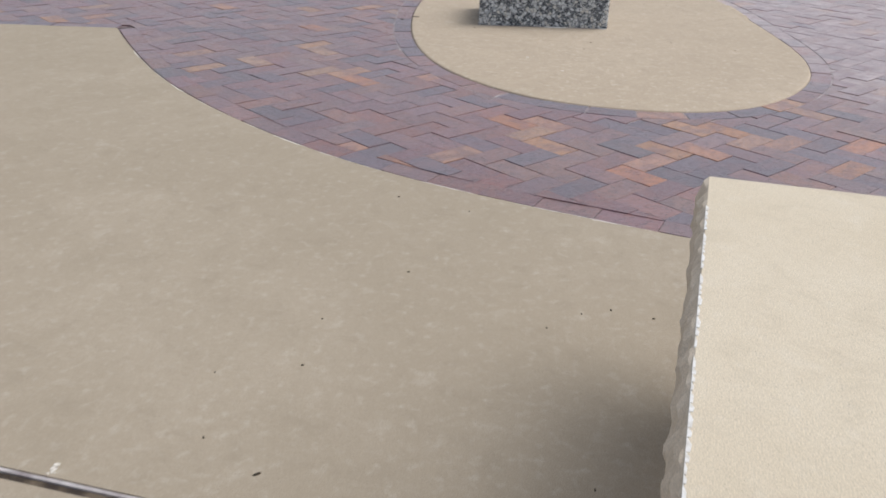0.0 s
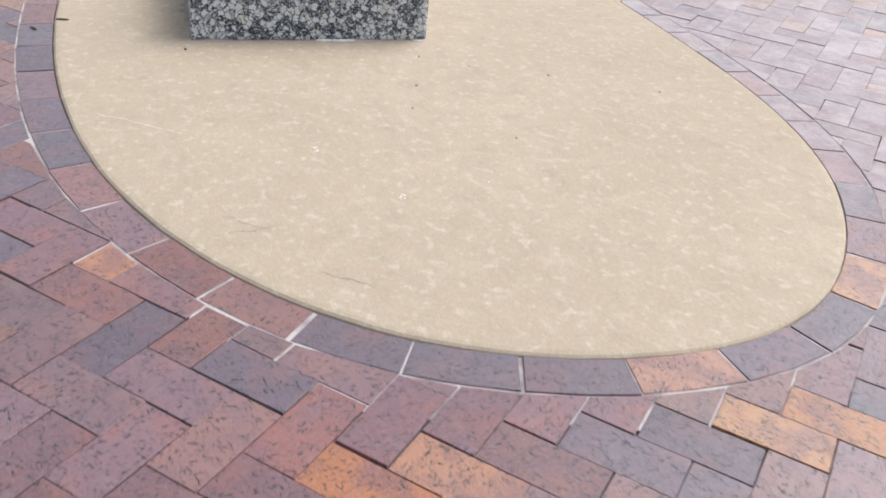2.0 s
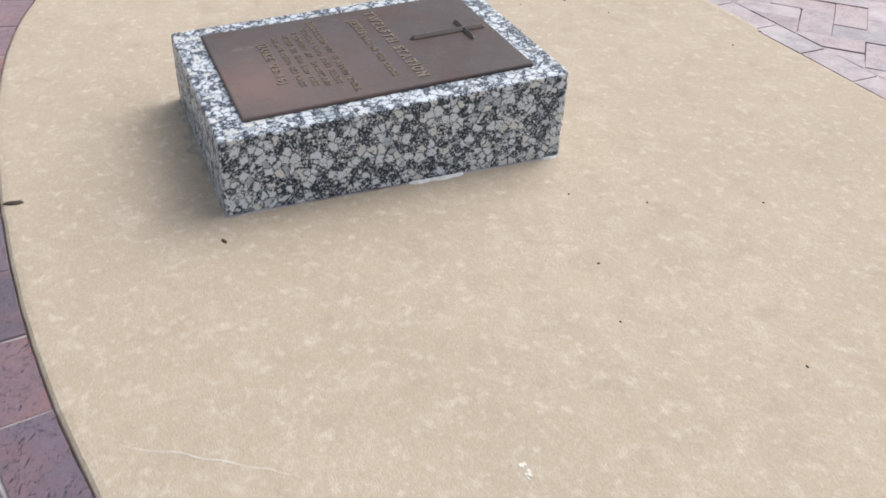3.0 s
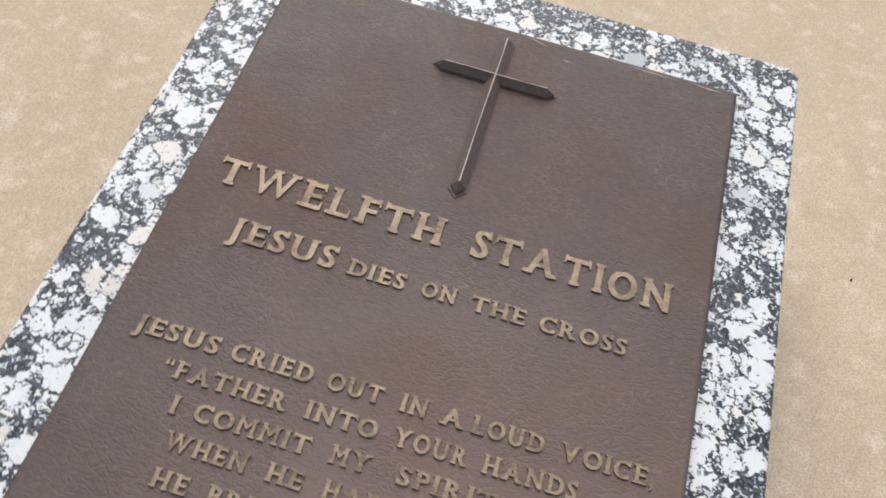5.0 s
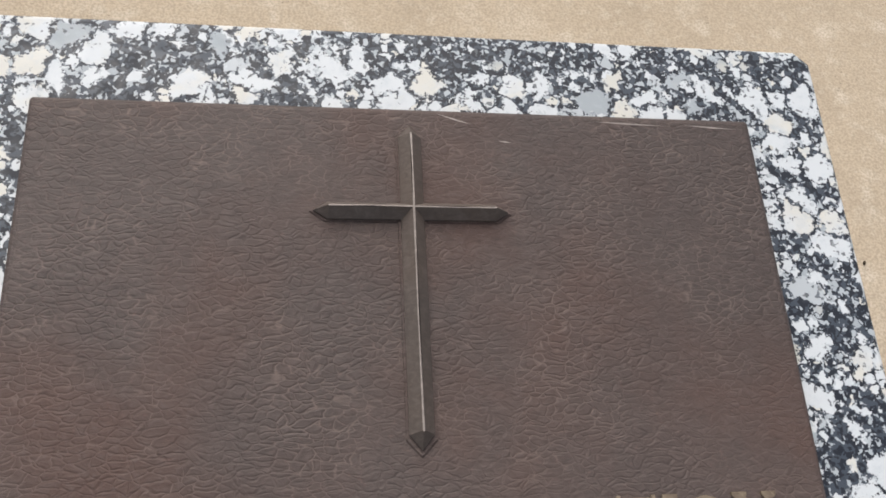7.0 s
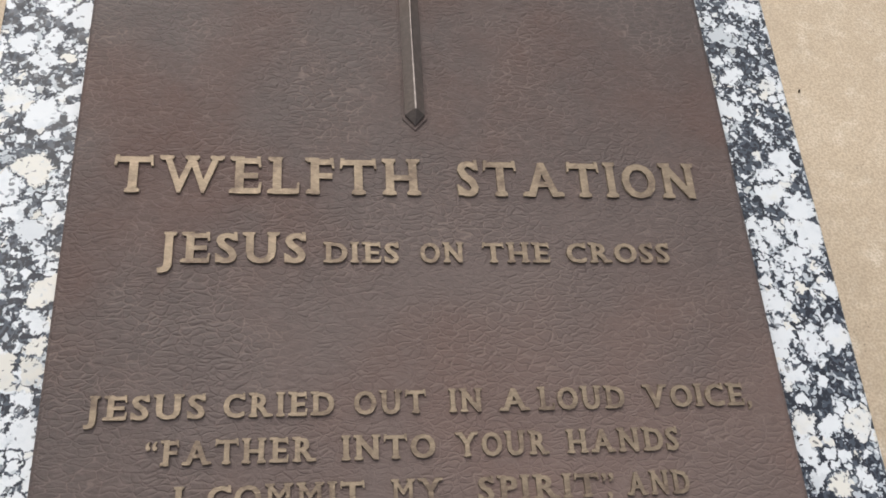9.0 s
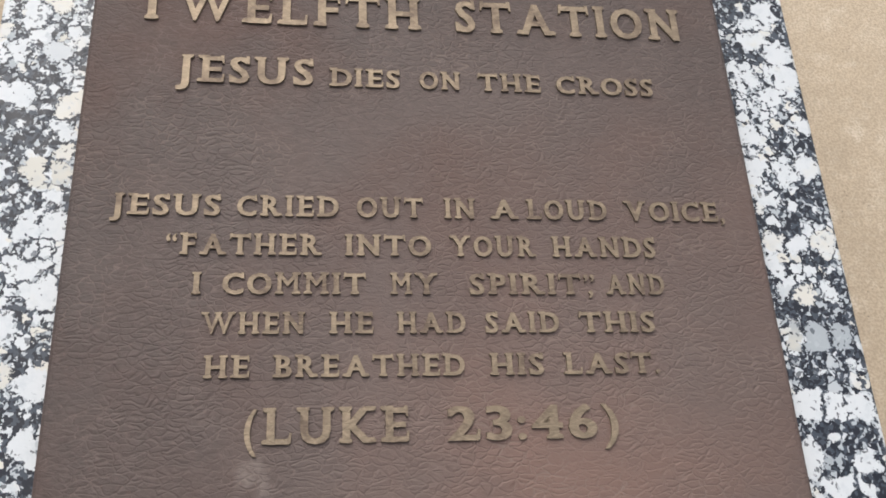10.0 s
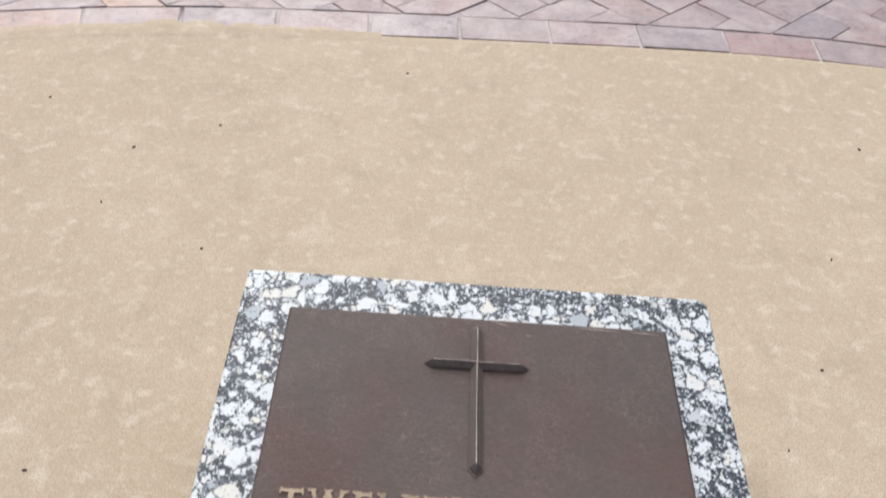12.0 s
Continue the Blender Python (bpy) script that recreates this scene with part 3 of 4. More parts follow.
# Lettering: the built-in font, with serifs and a raised body, each letter a mesh of its own.
FOOT = {"A": (0.06, 0.94), "F": (0.1,), "H": (0.11, 0.89), "I": (0.5,), "K": (0.1, 0.9), "M": (0.08, 0.92), "N": (0.1,), "P": (0.1,),
        "R": (0.1, 0.92), "T": (0.5,), "Y": (0.5,), "B": (0.07,), "D": (0.07,), "E": (0.07,), "L": (0.07,), "4": (0.72,)}
HEAD = {"H": (0.11, 0.89), "I": (0.5,), "K": (0.1, 0.9), "M": (0.08, 0.92), "N": (0.08, 0.9), "U": (0.09, 0.91), "V": (0.06, 0.94),
        "W": (0.04, 0.5, 0.96), "Y": (0.06, 0.94), "B": (0.07,), "D": (0.07,), "E": (0.07,), "F": (0.07,), "L": (0.1,), "P": (0.07,),
        "R": (0.07,), "J": (0.8,)}
TICK = {"T": ((0.0, 1), (1.0, 1)), "E": ((0.97, 1), (1.0, 0)), "F": ((0.97, 1),), "L": ((1.0, 0),), "S": ((0.9, 1), (0.08, 0)), "C": ((0.94, 1),), "2": ((0.97, 0),)}
GLYPHS = {}


def glyph(char):
    """(mesh, left, width): the letter at a cap height of 1 metre, lying in the xy plane."""
    if char in GLYPHS:
        return GLYPHS[char]
    curve = bpy.data.curves.new("letter", "FONT")
    curve.body, curve.size, curve.extrude, curve.offset = char, 1.0, 0.0, 0.0 if char in "MW" else 0.010
    curve.resolution_u = 3
    ob = bpy.data.objects.new("letter", curve)
    scene.collection.objects.link(ob)
    bpy.context.view_layer.update()
    flat = bpy.data.meshes.new_from_object(ob.evaluated_get(bpy.context.evaluated_depsgraph_get()))
    bpy.data.objects.remove(ob)
    cap = 0.729
    bm = bmesh.new()
    # stems are broader than the cross strokes: the outline drawn out sideways in three steps
    broad = 0.022 if char in "MW" else 0.0 if char in ".,:()\u201c\u201d" else 0.036
    for step, top in ((-broad, 0.150), (0.0, 0.152), (broad, 0.151)) if broad else ((0.0, 0.150),):
        layer = bmesh.new()
        layer.from_mesh(flat)
        for v in layer.verts:
            v.co /= cap
            v.co.x += step
        bmesh.ops.remove_doubles(layer, verts=layer.verts, dist=0.0005)
        made = bmesh.ops.extrude_face_region(layer, geom=list(layer.faces))["geom"]
        bmesh.ops.translate(layer, verts=[g for g in made if isinstance(g, bmesh.types.BMVert)], vec=(0, 0, top))
        bmesh.ops.recalc_face_normals(layer, faces=layer.faces)
        body = bpy.data.meshes.new("layer")
        layer.to_mesh(body)
        layer.free()
        bm.from_mesh(body)
        bpy.data.meshes.remove(body)
    bpy.data.meshes.remove(flat)
    for f in bm.faces:
        f.smooth = False
    left, right = min(v.co.x for v in bm.verts), max(v.co.x for v in bm.verts)
    wide = right - left
    t, s = 0.072, 0.195

    def bar(points):
        prism(bm, points, 0.1545, 0.0, 0.008)

    if wide > 0.2 or char == "I":
        for f in FOOT.get(char, ()):
            x = left + wide * f
            bar([(x - s, 0.0), (x + s, 0.0), (x + s, t), (x + 0.13, t + 0.055), (x - 0.13, t + 0.055), (x - s, t)])
        for f in HEAD.get(char, ()):
            x = left + wide * f
            bar([(x - s, 1.0), (x - s, 1 - t), (x - 0.13, 1 - t - 0.055), (x + 0.13, 1 - t - 0.055), (x + s, 1 - t), (x + s, 1.0)])
        for f, high in TICK.get(char, ()):
            x = left + wide * f
            lean = 0.05 * (1 if f > 0.5 else -1)
            bar([(x - 0.055, 1.0), (x - 0.03 + lean, 0.70), (x + 0.03 + lean, 0.70), (x + 0.055, 1.0)] if high else
                [(x - 0.055, 0.0), (x + 0.055, 0.0), (x + 0.03 + lean, 0.30), (x - 0.03 + lean, 0.30)])
    left, right = min(v.co.x for v in bm.verts), max(v.co.x for v in bm.verts)
    GLYPHS[char] = (finish("letter", bm, LETTER), left, right - left)
    return GLYPHS[char]


def inscription(words, base, cap, tall_first=None):
    """One line: words with the left and right end of each, on a base line."""
    line = new("inscription_line")
    line.parent = plaque
    line.location = (0.0, base - MARK_Y, PLAQUE_TOP - 0.0006)
    for k, (text, x0, x1) in enumerate(words):
        x0, x1 = x0 + 0.0006, x1 - 0.0010
        size = tall_first if tall_first and k == 0 else cap
        shapes = [glyph(c) for c in text]
        need = sum(g[2] for g in shapes) * size
        gap = 0.13 * size
        room = (x1 - x0) - gap * (len(text) - 1)
        squeeze = min(1.25, max(0.66, room / need)) if len(text) > 1 else 1.0
        if len(text) > 1:
            gap = ((x1 - x0) - need * squeeze) / (len(text) - 1)
        x = x0 - MARK_X
        for (mesh, left, wide), c in zip(shapes, text):
            letter = new("letter", mesh)
            letter.parent = line
            sx = size * squeeze
            y = 0.0
            letter.matrix_local = Matrix.Translation((x - left * sx, y, 0)) @ Matrix.Diagonal((sx, size, 0.0145, 1))
            x += wide * sx + gap
    return line


inscription([("TWELFTH", -0.2141, -0.0170), ("STATION", 0.0058, 0.1755)], 0.0773, 0.0272)
inscription([("JESUS", -0.1829, -0.0916), ("DIES", -0.0827, -0.0334), ("ON", -0.0215, 0.0084), ("THE", 0.0190, 0.0650),
             ("CROSS", 0.0746, 0.1464)], 0.0286, 0.0142, 0.0208)
inscription([("JESUS", -0.2153, -0.1479), ("CRIED", -0.1395, -0.0750), ("OUT", -0.0652, -0.0211), ("IN", -0.0091, 0.0127),
             ("A", 0.0211, 0.0359), ("LOUD", 0.0449, 0.1007), ("VOICE,", 0.1113, 0.1823)], -0.0685, 0.0142)
inscription([("\u201cFATHER", -0.1807, -0.0854), ("INTO", -0.0727, -0.0171), ("YOUR", -0.0068, 0.0502), ("HANDS", 0.0597, 0.1304)], -0.0948, 0.0141)
inscription([("I", -0.1640, -0.1593), ("COMMIT", -0.1461, -0.0584), ("MY", -0.0451, -0.0140), ("SPIRIT\u201d", 0.0042, 0.0868), (",", 0.0805, 0.0830),
             ("AND", 0.0925, 0.1327)], -0.1204, 0.0139)
inscription([("WHEN", -0.1572, -0.0951), ("HE", -0.0823, -0.0543), ("HAD", -0.0416, 0.0019), ("SAID", 0.0126, 0.0608), ("THIS", 0.0722, 0.1227)], -0.1454, 0.0135)
inscription([("HE", -0.1543, -0.1266), ("BREATHED", -0.1149, 0.0000), ("HIS", 0.0137, 0.0487), ("LAST.", 0.0595, 0.1217)], -0.1719, 0.0134)
inscription([("(LUKE", -0.1300, -0.0346), ("23:46)", -0.0139, 0.0910)], -0.2106, 0.0207)


# ---- bench beside the path ----
BENCH_AT, BENCH_TURN = (4.047, 0.176), -13.2
BENCH_LONG, BENCH_WIDE, BENCH_TOP = 1.45, 0.46, 0.45


def build_bench():
    bench = tagged(new("concrete_bench"), "pale cast concrete bench with rough split edges beside the path", "bench")
    bench.matrix_world = pose(*BENCH_AT, 0, 0, 0, BENCH_TURN)
    # seat: a smooth top on rough, bulging, scalloped edges
    bm = bmesh.new()
    count_x, count_y = 96, 30
    border = [(BENCH_LONG * i / count_x, 0.0, 0, -1) for i in range(count_x)]
    border += [(BENCH_LONG, BENCH_WIDE * i / count_y, 1, 0) for i in range(count_y)]
    border += [(BENCH_LONG * (1 - i / count_x), BENCH_WIDE, 0, 1) for i in range(count_x)]
    border += [(0.0, BENCH_WIDE * (1 - i / count_y), -1, 0) for i in range(count_y)]
    levels = [(0.0, 0.0), (-0.006, 0.006), (-0.022, 0.017), (-0.045, 0.024), (-0.07, 0.024), (-0.09, 0.015), (-0.10, 0.0)]
    rings = []
    for drop, bulge in levels:
        ring = []
        for x, y, nx, ny in border:
            scoop = 0.009 * abs(math.sin(x * 36 + 2.2 * drop * 40 + 3 * noise.noise((x * 3, y * 3, 0)))) if bulge else 0.0
            rough = (0.008 * noise.noise((x * 22, y * 22, drop * 40)) + 0.004 * noise.noise((x * 70, y * 70, drop * 90))) if bulge else 0.0012 * noise.noise((x * 45, y * 45, 0))
            k = (bulge - scoop * (bulge / 0.03) + rough) * (0.35 if nx < 0 else 1.0)
            ring.append(bm.verts.new((x + nx * k, y + ny * k, BENCH_TOP + drop + (0.3 * rough if 0 > drop > -0.1 else 0))))
        rings.append(ring)
    n = len(border)
    bm.faces.new(rings[0])
    for a, b in zip(rings, rings[1:]):
        for i in range(n):
            bm.faces.new((a[i], b[i], b[(i + 1) % n], a[(i + 1) % n])).material_index = 1
    bm.faces.new(rings[-1][::-1]).material_index = 1
    part("seat", bm, [CAST, ROCK], bench, "smooth pale seat with split-face edges")
    for x in (0.28, BENCH_LONG - 0.28):
        bm = bmesh.new()
        prism(bm, [(x - 0.11, 0.07), (x + 0.11, 0.07), (x + 0.11, BENCH_WIDE - 0.07), (x - 0.11, BENCH_WIDE - 0.07)], BENCH_TOP - 0.10, 0.0, 0.006)
        part("leg", bm, ROCK, bench)
    # chipped white edge along the seat
    bm = bmesh.new()
    rng = random.Random(11)
    x = 0.17
    while x < BENCH_LONG - 0.1:
        step = rng.uniform(0.015, 0.04)
        if rng.random() < 0.95:
            w = rng.uniform(0.0014, 0.0046)
            prism(bm, [(x, -0.0022), (x + step, -0.0022), (x + step, w * 0.7), (x + step * 0.5, w)], BENCH_TOP + 0.0008, BENCH_TOP - 0.006, 0.0003)
        x += step * 0.98
    tagged(part("chipped_edge", bm, CAULK, bench, "white chipped edge"), kind="stuff")
    return bench


build_bench()


# ---- litter ----
def litter(name, x, y, z, size, turn, label):
    bm = bmesh.new()
    rng = random.Random(int(1000 * abs(x) + 77 * abs(y)))
    pts = [(size * rng.uniform(0.7, 1.1) * math.cos(a), 0.42 * size * rng.uniform(0.6, 1.1) * math.sin(a)) for a in [math.tau * i / 7 for i in range(7)]]
    prism(bm, pts, 0.0028, 0.0, 0.0008)
    ob = new(name, finish(name, bm, DARK))
    ob.matrix_world = pose(x, y, z, 0, 0, turn)
    return tagged(ob, label, "litter", "litter on the paving")


for x, y, size, turn in ((0.350, -0.405, 0.0125, 20), (0.670, 0.270, 0.0055, 70), (1.055, 0.462, 0.005, 10), (0.838, 0.216, 0.003, 40), (-0.146, 1.225, 0.005, 0),
                         (-0.621, 0.910, 0.005, 50), (0.751, 1.068, 0.005, 110), (-0.819, 1.047, 0.004, 30), (-0.484, 0.995, 0.0035, 0), (-0.631, 0.754, 0.0045, 120),
                         (-0.442, 0.657, 0.004, 15), (0.599, 0.736, 0.0045, 65), (0.512, 0.488, 0.004, 0), (0.425, 0.340, 0.0035, 80), (-0.565, 0.235, 0.0045, 10)):
    litter("seed_husk", x, y, 0.002, size * 0.72, turn, "small dark seed husk lying on the concrete pad")
for x, y, size, turn in ((3.836, 0.037, 0.006, 20), (3.870, 0.140, 0.006, 60), (3.226, -0.345, 0.006, 10), (4.160, -0.692, 0.005, 80), (4.438, -0.834, 0.006, 30),
                         (4.531, -0.069, 0.006, 0), (4.207, -0.879, 0.004, 40), (3.948, -0.685, 0.004, 140), (3.940, -0.131, 0.005, 15), (3.671, -0.497, 0.0045, 95),
                         (3.862, -0.040, 0.004, 35), (3.126, -0.580, 0.006, 70)):
    litter("seed_husk", x, y, 0.0, size * 0.75, turn, "small dark seed husk lying on the tan paving")
litter("twig", 4.539, -0.701, 0.0, 0.009, 130, "thin dark twig lying on the tan paving")
litter("dry_leaf", 0.070, -0.785, 0.002, 0.022, 75, "curled dry brown leaf at the pad's edge")

LIME = plain_material("dried_lime", (0.74, 0.70, 0.62), (0.62, 0.56, 0.47), 120, 0.9)


def lime_splash(x, y, size, count, z=0.002, where="concrete pad"):
    rng = random.Random(int(999 * x))
    bm = bmesh.new()
    for k in range(count):
        a, d = rng.uniform(0, math.tau), size * rng.random() ** 0.7
        cx, cy, w = d * math.cos(a), 0.6 * d * math.sin(a), size * rng.uniform(0.12, 0.35)
        prism(bm, [(cx + w * rng.uniform(0.7, 1.1) * math.cos(b), cy + w * rng.uniform(0.5, 0.9) * math.sin(b)) for b in [math.tau * i / 8 for i in range(8)]],
              0.0006 + 0.0001 * k, -0.001, 0.0002)
    ob = new("lime_splash", finish("lime_splash", bm, LIME))
    ob.location = (x, y, z)
    return tagged(ob, f"small pale lime splash dried on the {where}", "stain", "lime splashes")


lime_splash(1.347, 0.063, 0.016, 7)
lime_splash(1.085, -0.105, 0.015, 10)
lime_splash(1.30, 0.30, 0.008, 5)
lime_splash(4.558, -1.085, 0.016, 14, 0.0, "paving joint")


# white bloom along the paving's edge against the pavers, one ragged line
bm = bmesh.new()
rows = []
for k in range(401):
    a = radians(-62 + 58 * k / 400)
    wide = max(0.0008, 0.0085 * (0.25 + noise.noise((k * 0.06, 5.0, 0.0)) + 0.6 * noise.noise((k * 0.4, 9.0, 0.0))))
    rows.append([bm.verts.new((ARC_MID.x + (arc_radius(a) + o) * math.cos(a), ARC_MID.y + (arc_radius(a) + o) * math.sin(a), 0.0005)) for o in (0.0002, wide)])
for r, t in zip(rows, rows[1:]):
    bm.faces.new((r[0], r[1], t[1], t[0]))
part("lime_bloom", bm, LIME, ground, "thin white lime bloom along the paving's edge")

# hairline cracks and a dried drip near the pad's rim
CRACK = plain_material("crack_dirt", (0.16, 0.13, 0.10), (0.30, 0.25, 0.19), 80, 0.95)


def hairline(name, a, b, wide, material, label, seed):
    bm = bmesh.new()
    a, b = Vector(a), Vector(b)
    side = Vector((b.y - a.y, a.x - b.x)).normalized()
    rows = []
    for k in range(15):
        q = a + (b - a) * (k / 14) + side * (0.012 * noise.noise((k * 0.33, seed, 0.0)))
        w = wide * (0.35 + 0.65 * math.sin(math.pi * k / 14)) * (0.7 + 0.6 * abs(noise.noise((k * 0.8, seed, 3.0))))
        rows.append([bm.verts.new((q.x + side.x * o, q.y + side.y * o, 0.0026)) for o in (-w, w)])
    for r, t in zip(rows, rows[1:]):
        bm.faces.new((r[0], r[1], t[1], t[0]))
    part(name, bm, material, pad, label)


hairline("crack", (1.48, -0.385), (1.455, -0.235), 0.0011, CRACK, "dark hairline crack", 1.0)
hairline("crack", (1.645, -0.185), (1.720, -0.070), 0.0012, CRACK, "dark hairline crack", 2.0)
hairline("crack", (1.385, -0.375), (1.47, -0.27), 0.0009, CRACK, "dark hairline crack", 4.0)
hairline("drip_mark", (0.825, -0.655), (0.965, -0.430), 0.0011, LIME, "pale dried drip", 3.0)
litter("dry_leaf", 0.148, -0.867, -0.001, 0.016, 40, "small curled brown leaf lying on a ring paver")


# ---- clay pavers ----
pavement = tagged(new("brick_pavement"), "herringbone clay pavers in plum, slate and orange round the pad", "brick paving", kind="structure")
# pale mortar between the pavers next to the pad
bm = bmesh.new()
inner = [bm.verts.new((*pad_point(math.tau * i / 240, 0.002), -0.0055)) for i in range(240)]
outer = [bm.verts.new((*pad_point(math.tau * i / 240, 0.19 + 0.07 * noise.noise((i * 0.11, 0, 0))), -0.0055)) for i in range(240)]
for i in range(240):
    bm.faces.new((inner[i], inner[(i + 1) % 240], outer[(i + 1) % 240], outer[i]))
part("mortar", bm, MORTAR, pavement, "pale mortar in the joints beside the pad")
bm = bmesh.new()
vs = [bm.verts.new((x, y, -0.0120)) for x, y in FIELD]
bmesh.ops.triangle_fill(bm, use_beauty=True, edges=[bm.edges.new((vs[i], vs[(i + 1) % len(vs)])) for i in range(len(vs))])
part("joint_sand", bm, SAND, pavement)

brick_rng = random.Random(21)
pieces = []          # (outline, clay, whole: matrix or None)


def clay_of(cell=None):
    r = brick_rng.random()
    base = "plum" if r < 0.58 else "slate" if r < 0.76 else "rust" if r < 0.94 else "orange"
    if cell in ORANGES:
        return "orange"
    if cell in SLATES:
        return "slate"
    if cell in RUSTS:
        return "rust"
    if base == "orange" and cell is not None and 8 <= cell[0] <= 26 and -26 <= cell[1] <= -8:
        return "plum"
    return base


# cells of the herringbone that hold an orange or a slate paver
ORANGES = {(3, -19), (4, -19), (12, -26), (13, -18), (14, -25), (14, -17), (15, -23), (15, -19), (16, -19), (18, -13), (19, -16), (19, -12), (20, -19),
           (20, -18), (20, -15), (21, -13), (22, -12), (24, -10), (25, -13)}
RUSTS = {(11, -19), (12, -22), (16, -22), (17, -22), (17, -18), (18, -20), (19, -19), (21, -21), (22, -21), (23, -20), (24, -19), (24, -15)}
SLATES = {(4, -18), (8, -18), (11, -24), (13, -25), (14, -21), (15, -24), (16, -15), (17, -21), (18, -17), (18, -16), (20, -11), (21, -18), (21, -17),
          (22, -17), (22, -16), (23, -11), (24, -18), (25, -18)}
U0, V0 = 0.0066, 0.0806
CA, SA = math.cos(radians(44.87)), math.sin(radians(44.87))
BAND = 0.105


def from_uv(u, v):
    return (u * CA - v * SA, u * SA + v * CA)


for i in range(-90, 80):
    for j in range(-75, 75):
        kind = (i - j) % 4
        if kind not in (2, 3):
            continue
        w, h = (2, 1) if kind == 3 else (1, 2)
        gap = 0.0007
        u0, v0 = U0 + i * HALF + gap, V0 + j * HALF + gap
        u1, v1 = U0 + (i + w) * HALF - gap, V0 + (j + h) * HALF - gap
        mid = from_uv((u0 + u1) / 2, (v0 + v1) / 2)
        if not (-4.1 < mid[0] < 3.9 and -4.6 < mid[1] < 3.0):
            continue
        if field_depth(mid) < -0.12 or pad_distance(mid) < -0.05:
            continue
        poly = [from_uv(u0, v0), from_uv(u1, v0), from_uv(u1, v1), from_uv(u0, v1)]
        cut = clip(poly, lambda p: pad_distance(p) - BAND - 0.0005)
        cut = clip(cut, lambda p: field_depth(p) - BAND + 0.002) if cut else cut
        cut = clip(cut, lambda p: min(p[0] + 3.998, p[1] + 4.498)) if cut else cut
        if len(cut) < 3:
            continue
        area = abs(sum(a[0] * b[1] - b[0] * a[1] for a, b in zip(cut, cut[1:] + cut[:1]))) / 2
        if area < 0.00025:
            continue
        whole = cut == poly
        if pad_distance(mid) < 0.24:
            # laid wide beside the pad, with mortar between
            cx, cy = sum(p[0] for p in cut) / len(cut), sum(p[1] for p in cut) / len(cut)
            cut = [(cx + (x - cx) * 0.982, cy + (y - cy) * 0.978) for x, y in cut]
            whole = False
        pieces.append((cut, clay_of((i, j)), (mid, kind) if whole else None))


def band(points, sign, limit, tones=(), start=None):
    """Stretchers laid end to end along a curve, from its edge outwards."""
    run = [0.0]
    for k in range(len(points) - 1):
        run.append(run[-1] + math.dist(points[k], points[k + 1]))
    count = round(run[-1] / BRICK)
    marks = [min(range(len(run)), key=lambda k: abs(run[k] - run[-1] * m / count)) for m in range(count + 1)]
    mids = [Vector(points[(a + b) // 2]) for a, b in zip(marks, marks[1:])]
    begin = min(range(count), key=lambda k: (mids[k] - Vector(start)).length) - 9 if start else 0
    for k, (a, b) in enumerate(zip(marks, marks[1:])):
        p, q = Vector(points[a]), Vector(points[b])
        m = Vector(points[(a + b) // 2])
        along = (q - p).normalized()

        def outward(k):
            d = (Vector(points[min(k + 6, len(points) - 1)]) - Vector(points[max(k - 6, 0)])).normalized()
            return Vector((d.y, -d.x)) * sign

        side, first, last = outward((a + b) // 2), outward(a), outward(b)
        g = 0.0034 if sign > 0 else 0.0007
        sag = (m - (p + q) / 2) * 0.9
        p, q = p + along * g, q - along * g
        mi = (p + q) / 2 + sag
        deep = BAND - (0.0045 if sign > 0 else 0.004)
        out = [tuple(p + first * 0.002), tuple(mi + side * 0.002), tuple(q + last * 0.002), tuple(q + last * deep), tuple(mi + side * deep), tuple(p + first * deep)]
        if limit(m):
            turn = (k - begin) % count
            pieces.append((out, tones[turn] if turn < len(tones) else clay_of(), None))


# clays of the ring, from beside the marker round the pad's near end
RING = """rust slate rust rust slate slate plum slate slate rust plum rust rust slate slate slate orange slate slate
          orange plum slate plum""".split()
PHASE = -0.18 - 0.085 / (100 * (pad_point(-0.175) - pad_point(-0.185)).length)
band([tuple(pad_point(PHASE + math.tau * k / 2880)) for k in range(2881)], 1, lambda m: m.x > -2.4, RING, (1.258, -0.650))
arc_line = arc_points(ARC_FROM + 0.004, ARC_TO, 2400)
band([(x - 0.008 * math.cos(math.atan2(y - ARC_MID.y, x - ARC_MID.x)), y - 0.008 * math.sin(math.atan2(y - ARC_MID.y, x - ARC_MID.x))) for x, y in arc_line], -1, lambda m: True,
     ["plum", "rust", "plum", "plum", "rust", "slate", "plum", "rust"] * 6)
band([(3.36 - 0.01 * k, EDGE_Y) for k in range(736)], -1, lambda m: True)
band([(EDGE_X, -2.5 - 0.01 * k) for k in range(200)], 1, lambda m: True)

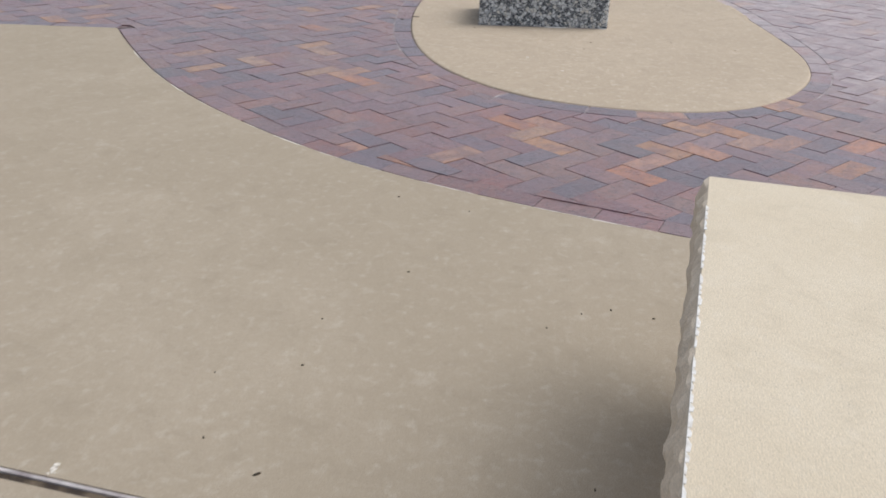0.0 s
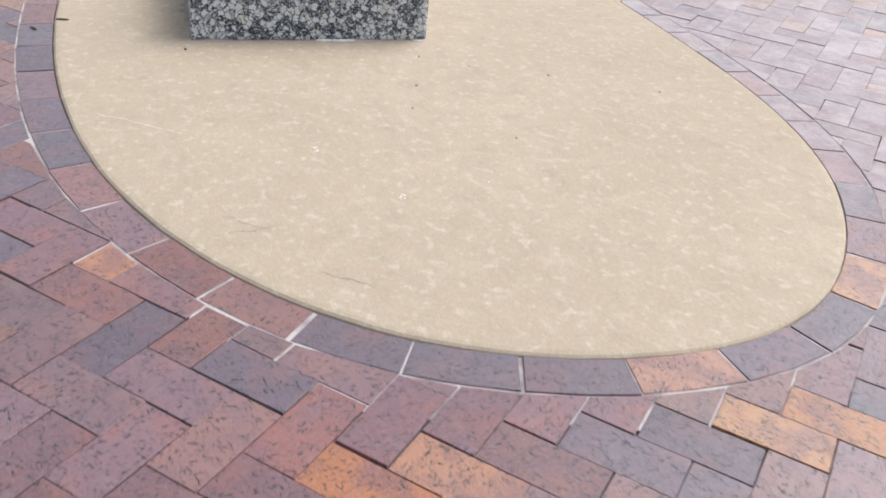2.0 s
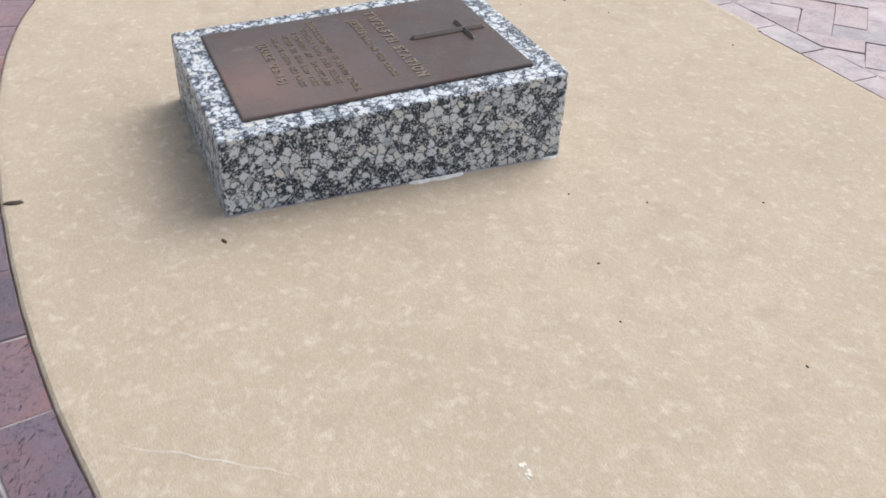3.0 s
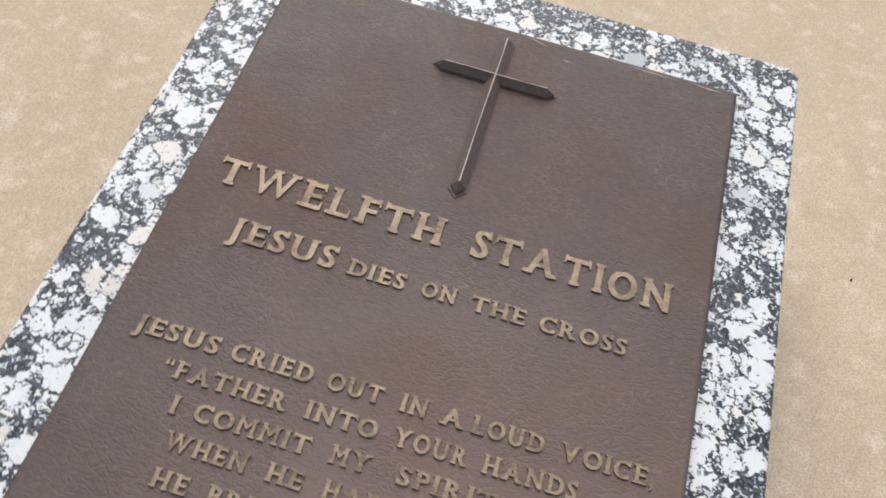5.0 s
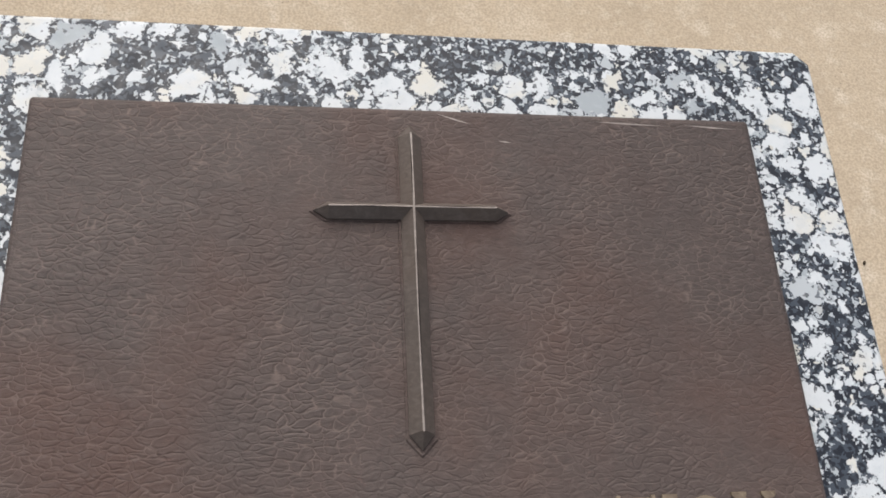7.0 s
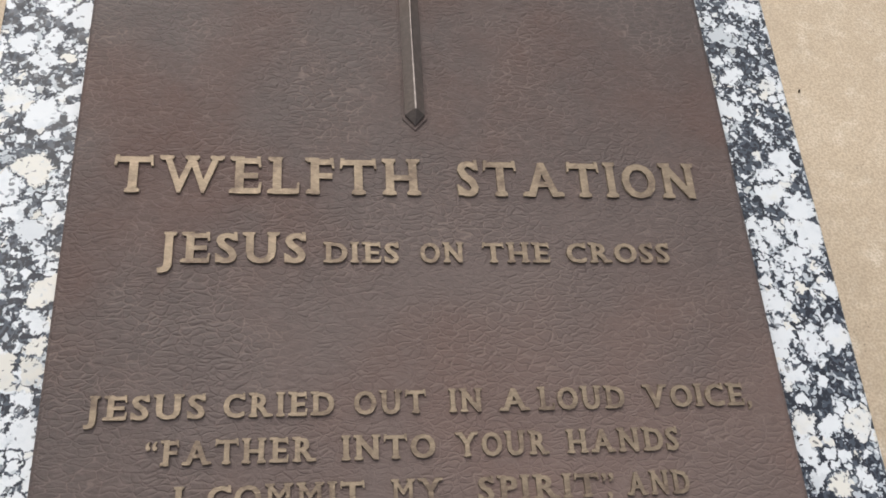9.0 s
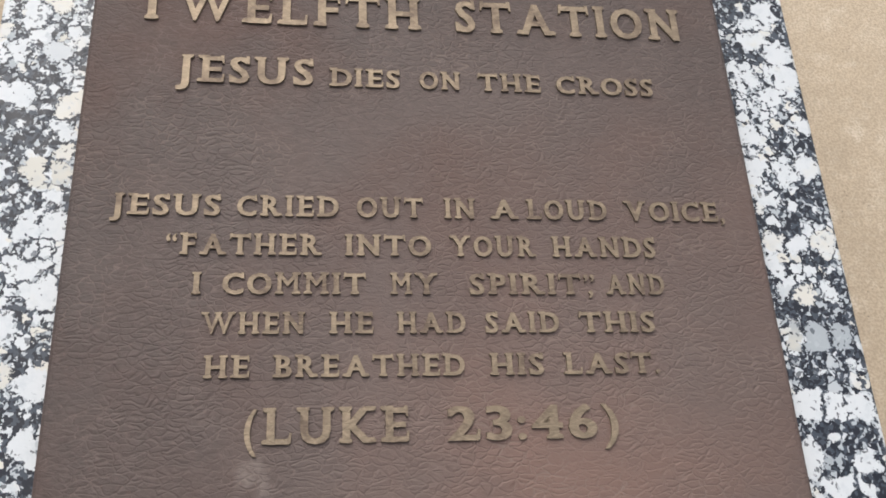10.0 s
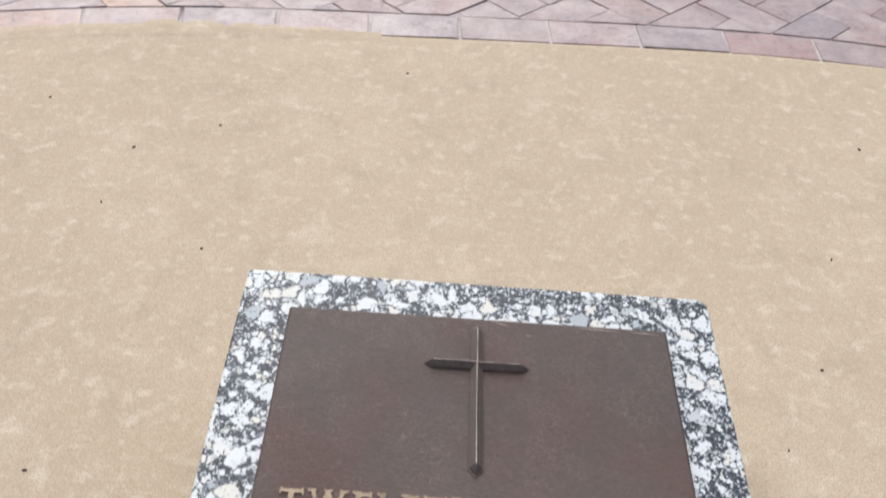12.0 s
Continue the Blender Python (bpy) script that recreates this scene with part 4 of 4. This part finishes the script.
# the pavers along the walk are pieces of their own; those further off are one joined part
near = lambda p: abs(p[0] - 2.2) / 1.5 + abs(p[1] - 0.1) / 1.35
pieces.sort(key=lambda piece: near((sum(q[0] for q in piece[0]) / len(piece[0]), sum(q[1] for q in piece[0]) / len(piece[0]))))
WHOLE = {}
for clay, material in CLAYS.items():
    for kind in (2, 3):
        bm = bmesh.new()
        a, b = ((HALF - 0.0014) / 2, (BRICK - 0.0014) / 2)
        if kind == 3:
            a, b = b, a
        corners = [(u * CA - v * SA, u * SA + v * CA) for u, v in ((-a, -b), (a, -b), (a, b), (-a, b))]
        prism(bm, corners, 0.0, -0.05, 0.0009)
        WHOLE[clay, kind] = finish("brick", bm, material)
slots = list(CLAYS)
joined = ([], [], [])
for count, (outline, clay, whole) in enumerate(pieces):
    lift = max(-0.0044, -0.003 + brick_rng.gauss(0, 0.0011))
    cx = sum(p[0] for p in outline) / len(outline)
    cy = sum(p[1] for p in outline) / len(outline)
    lean = tuple(max(-0.4, min(0.4, brick_rng.gauss(0, 0.30))) for _ in range(2))
    if count < 300:
        if whole:
            brick = new("brick", WHOLE[clay, whole[1]])
        else:
            bm = bmesh.new()
            prism(bm, [(x - cx, y - cy) for x, y in outline], 0.0, -0.05, 0.0009)
            brick = new("brick", finish("brick", bm, CLAYS[clay]))
        brick.parent = pavement
        brick.matrix_local = pose(cx + brick_rng.gauss(0, 0.0011), cy + brick_rng.gauss(0, 0.0011), lift, lean[0], lean[1], brick_rng.gauss(0, 0.35))
    else:
        bm = bmesh.new()
        prism(bm, [(x - cx, y - cy) for x, y in outline], 0.0, -0.02, 0.0009)
        m = pose(cx, cy, lift, lean[0], lean[1], 0)
        base = len(joined[0])
        bm.verts.index_update()
        joined[0].extend(tuple(m @ v.co) for v in bm.verts)
        joined[1].extend(tuple(base + v.index for v in f.verts) for f in bm.faces)
        joined[2].extend([slots.index(clay)] * len(bm.faces))
        bm.free()
mesh = bpy.data.meshes.new("brick_field")
mesh.from_pydata(joined[0], [], joined[1])
for clay in slots:
    mesh.materials.append(CLAYS[clay])
mesh.polygons.foreach_set("material_index", joined[2])
mesh.update()
field = new("brick_field", mesh)
field.parent = pavement
tagged(field, "further clay pavers of the herringbone field", kind="stuff")
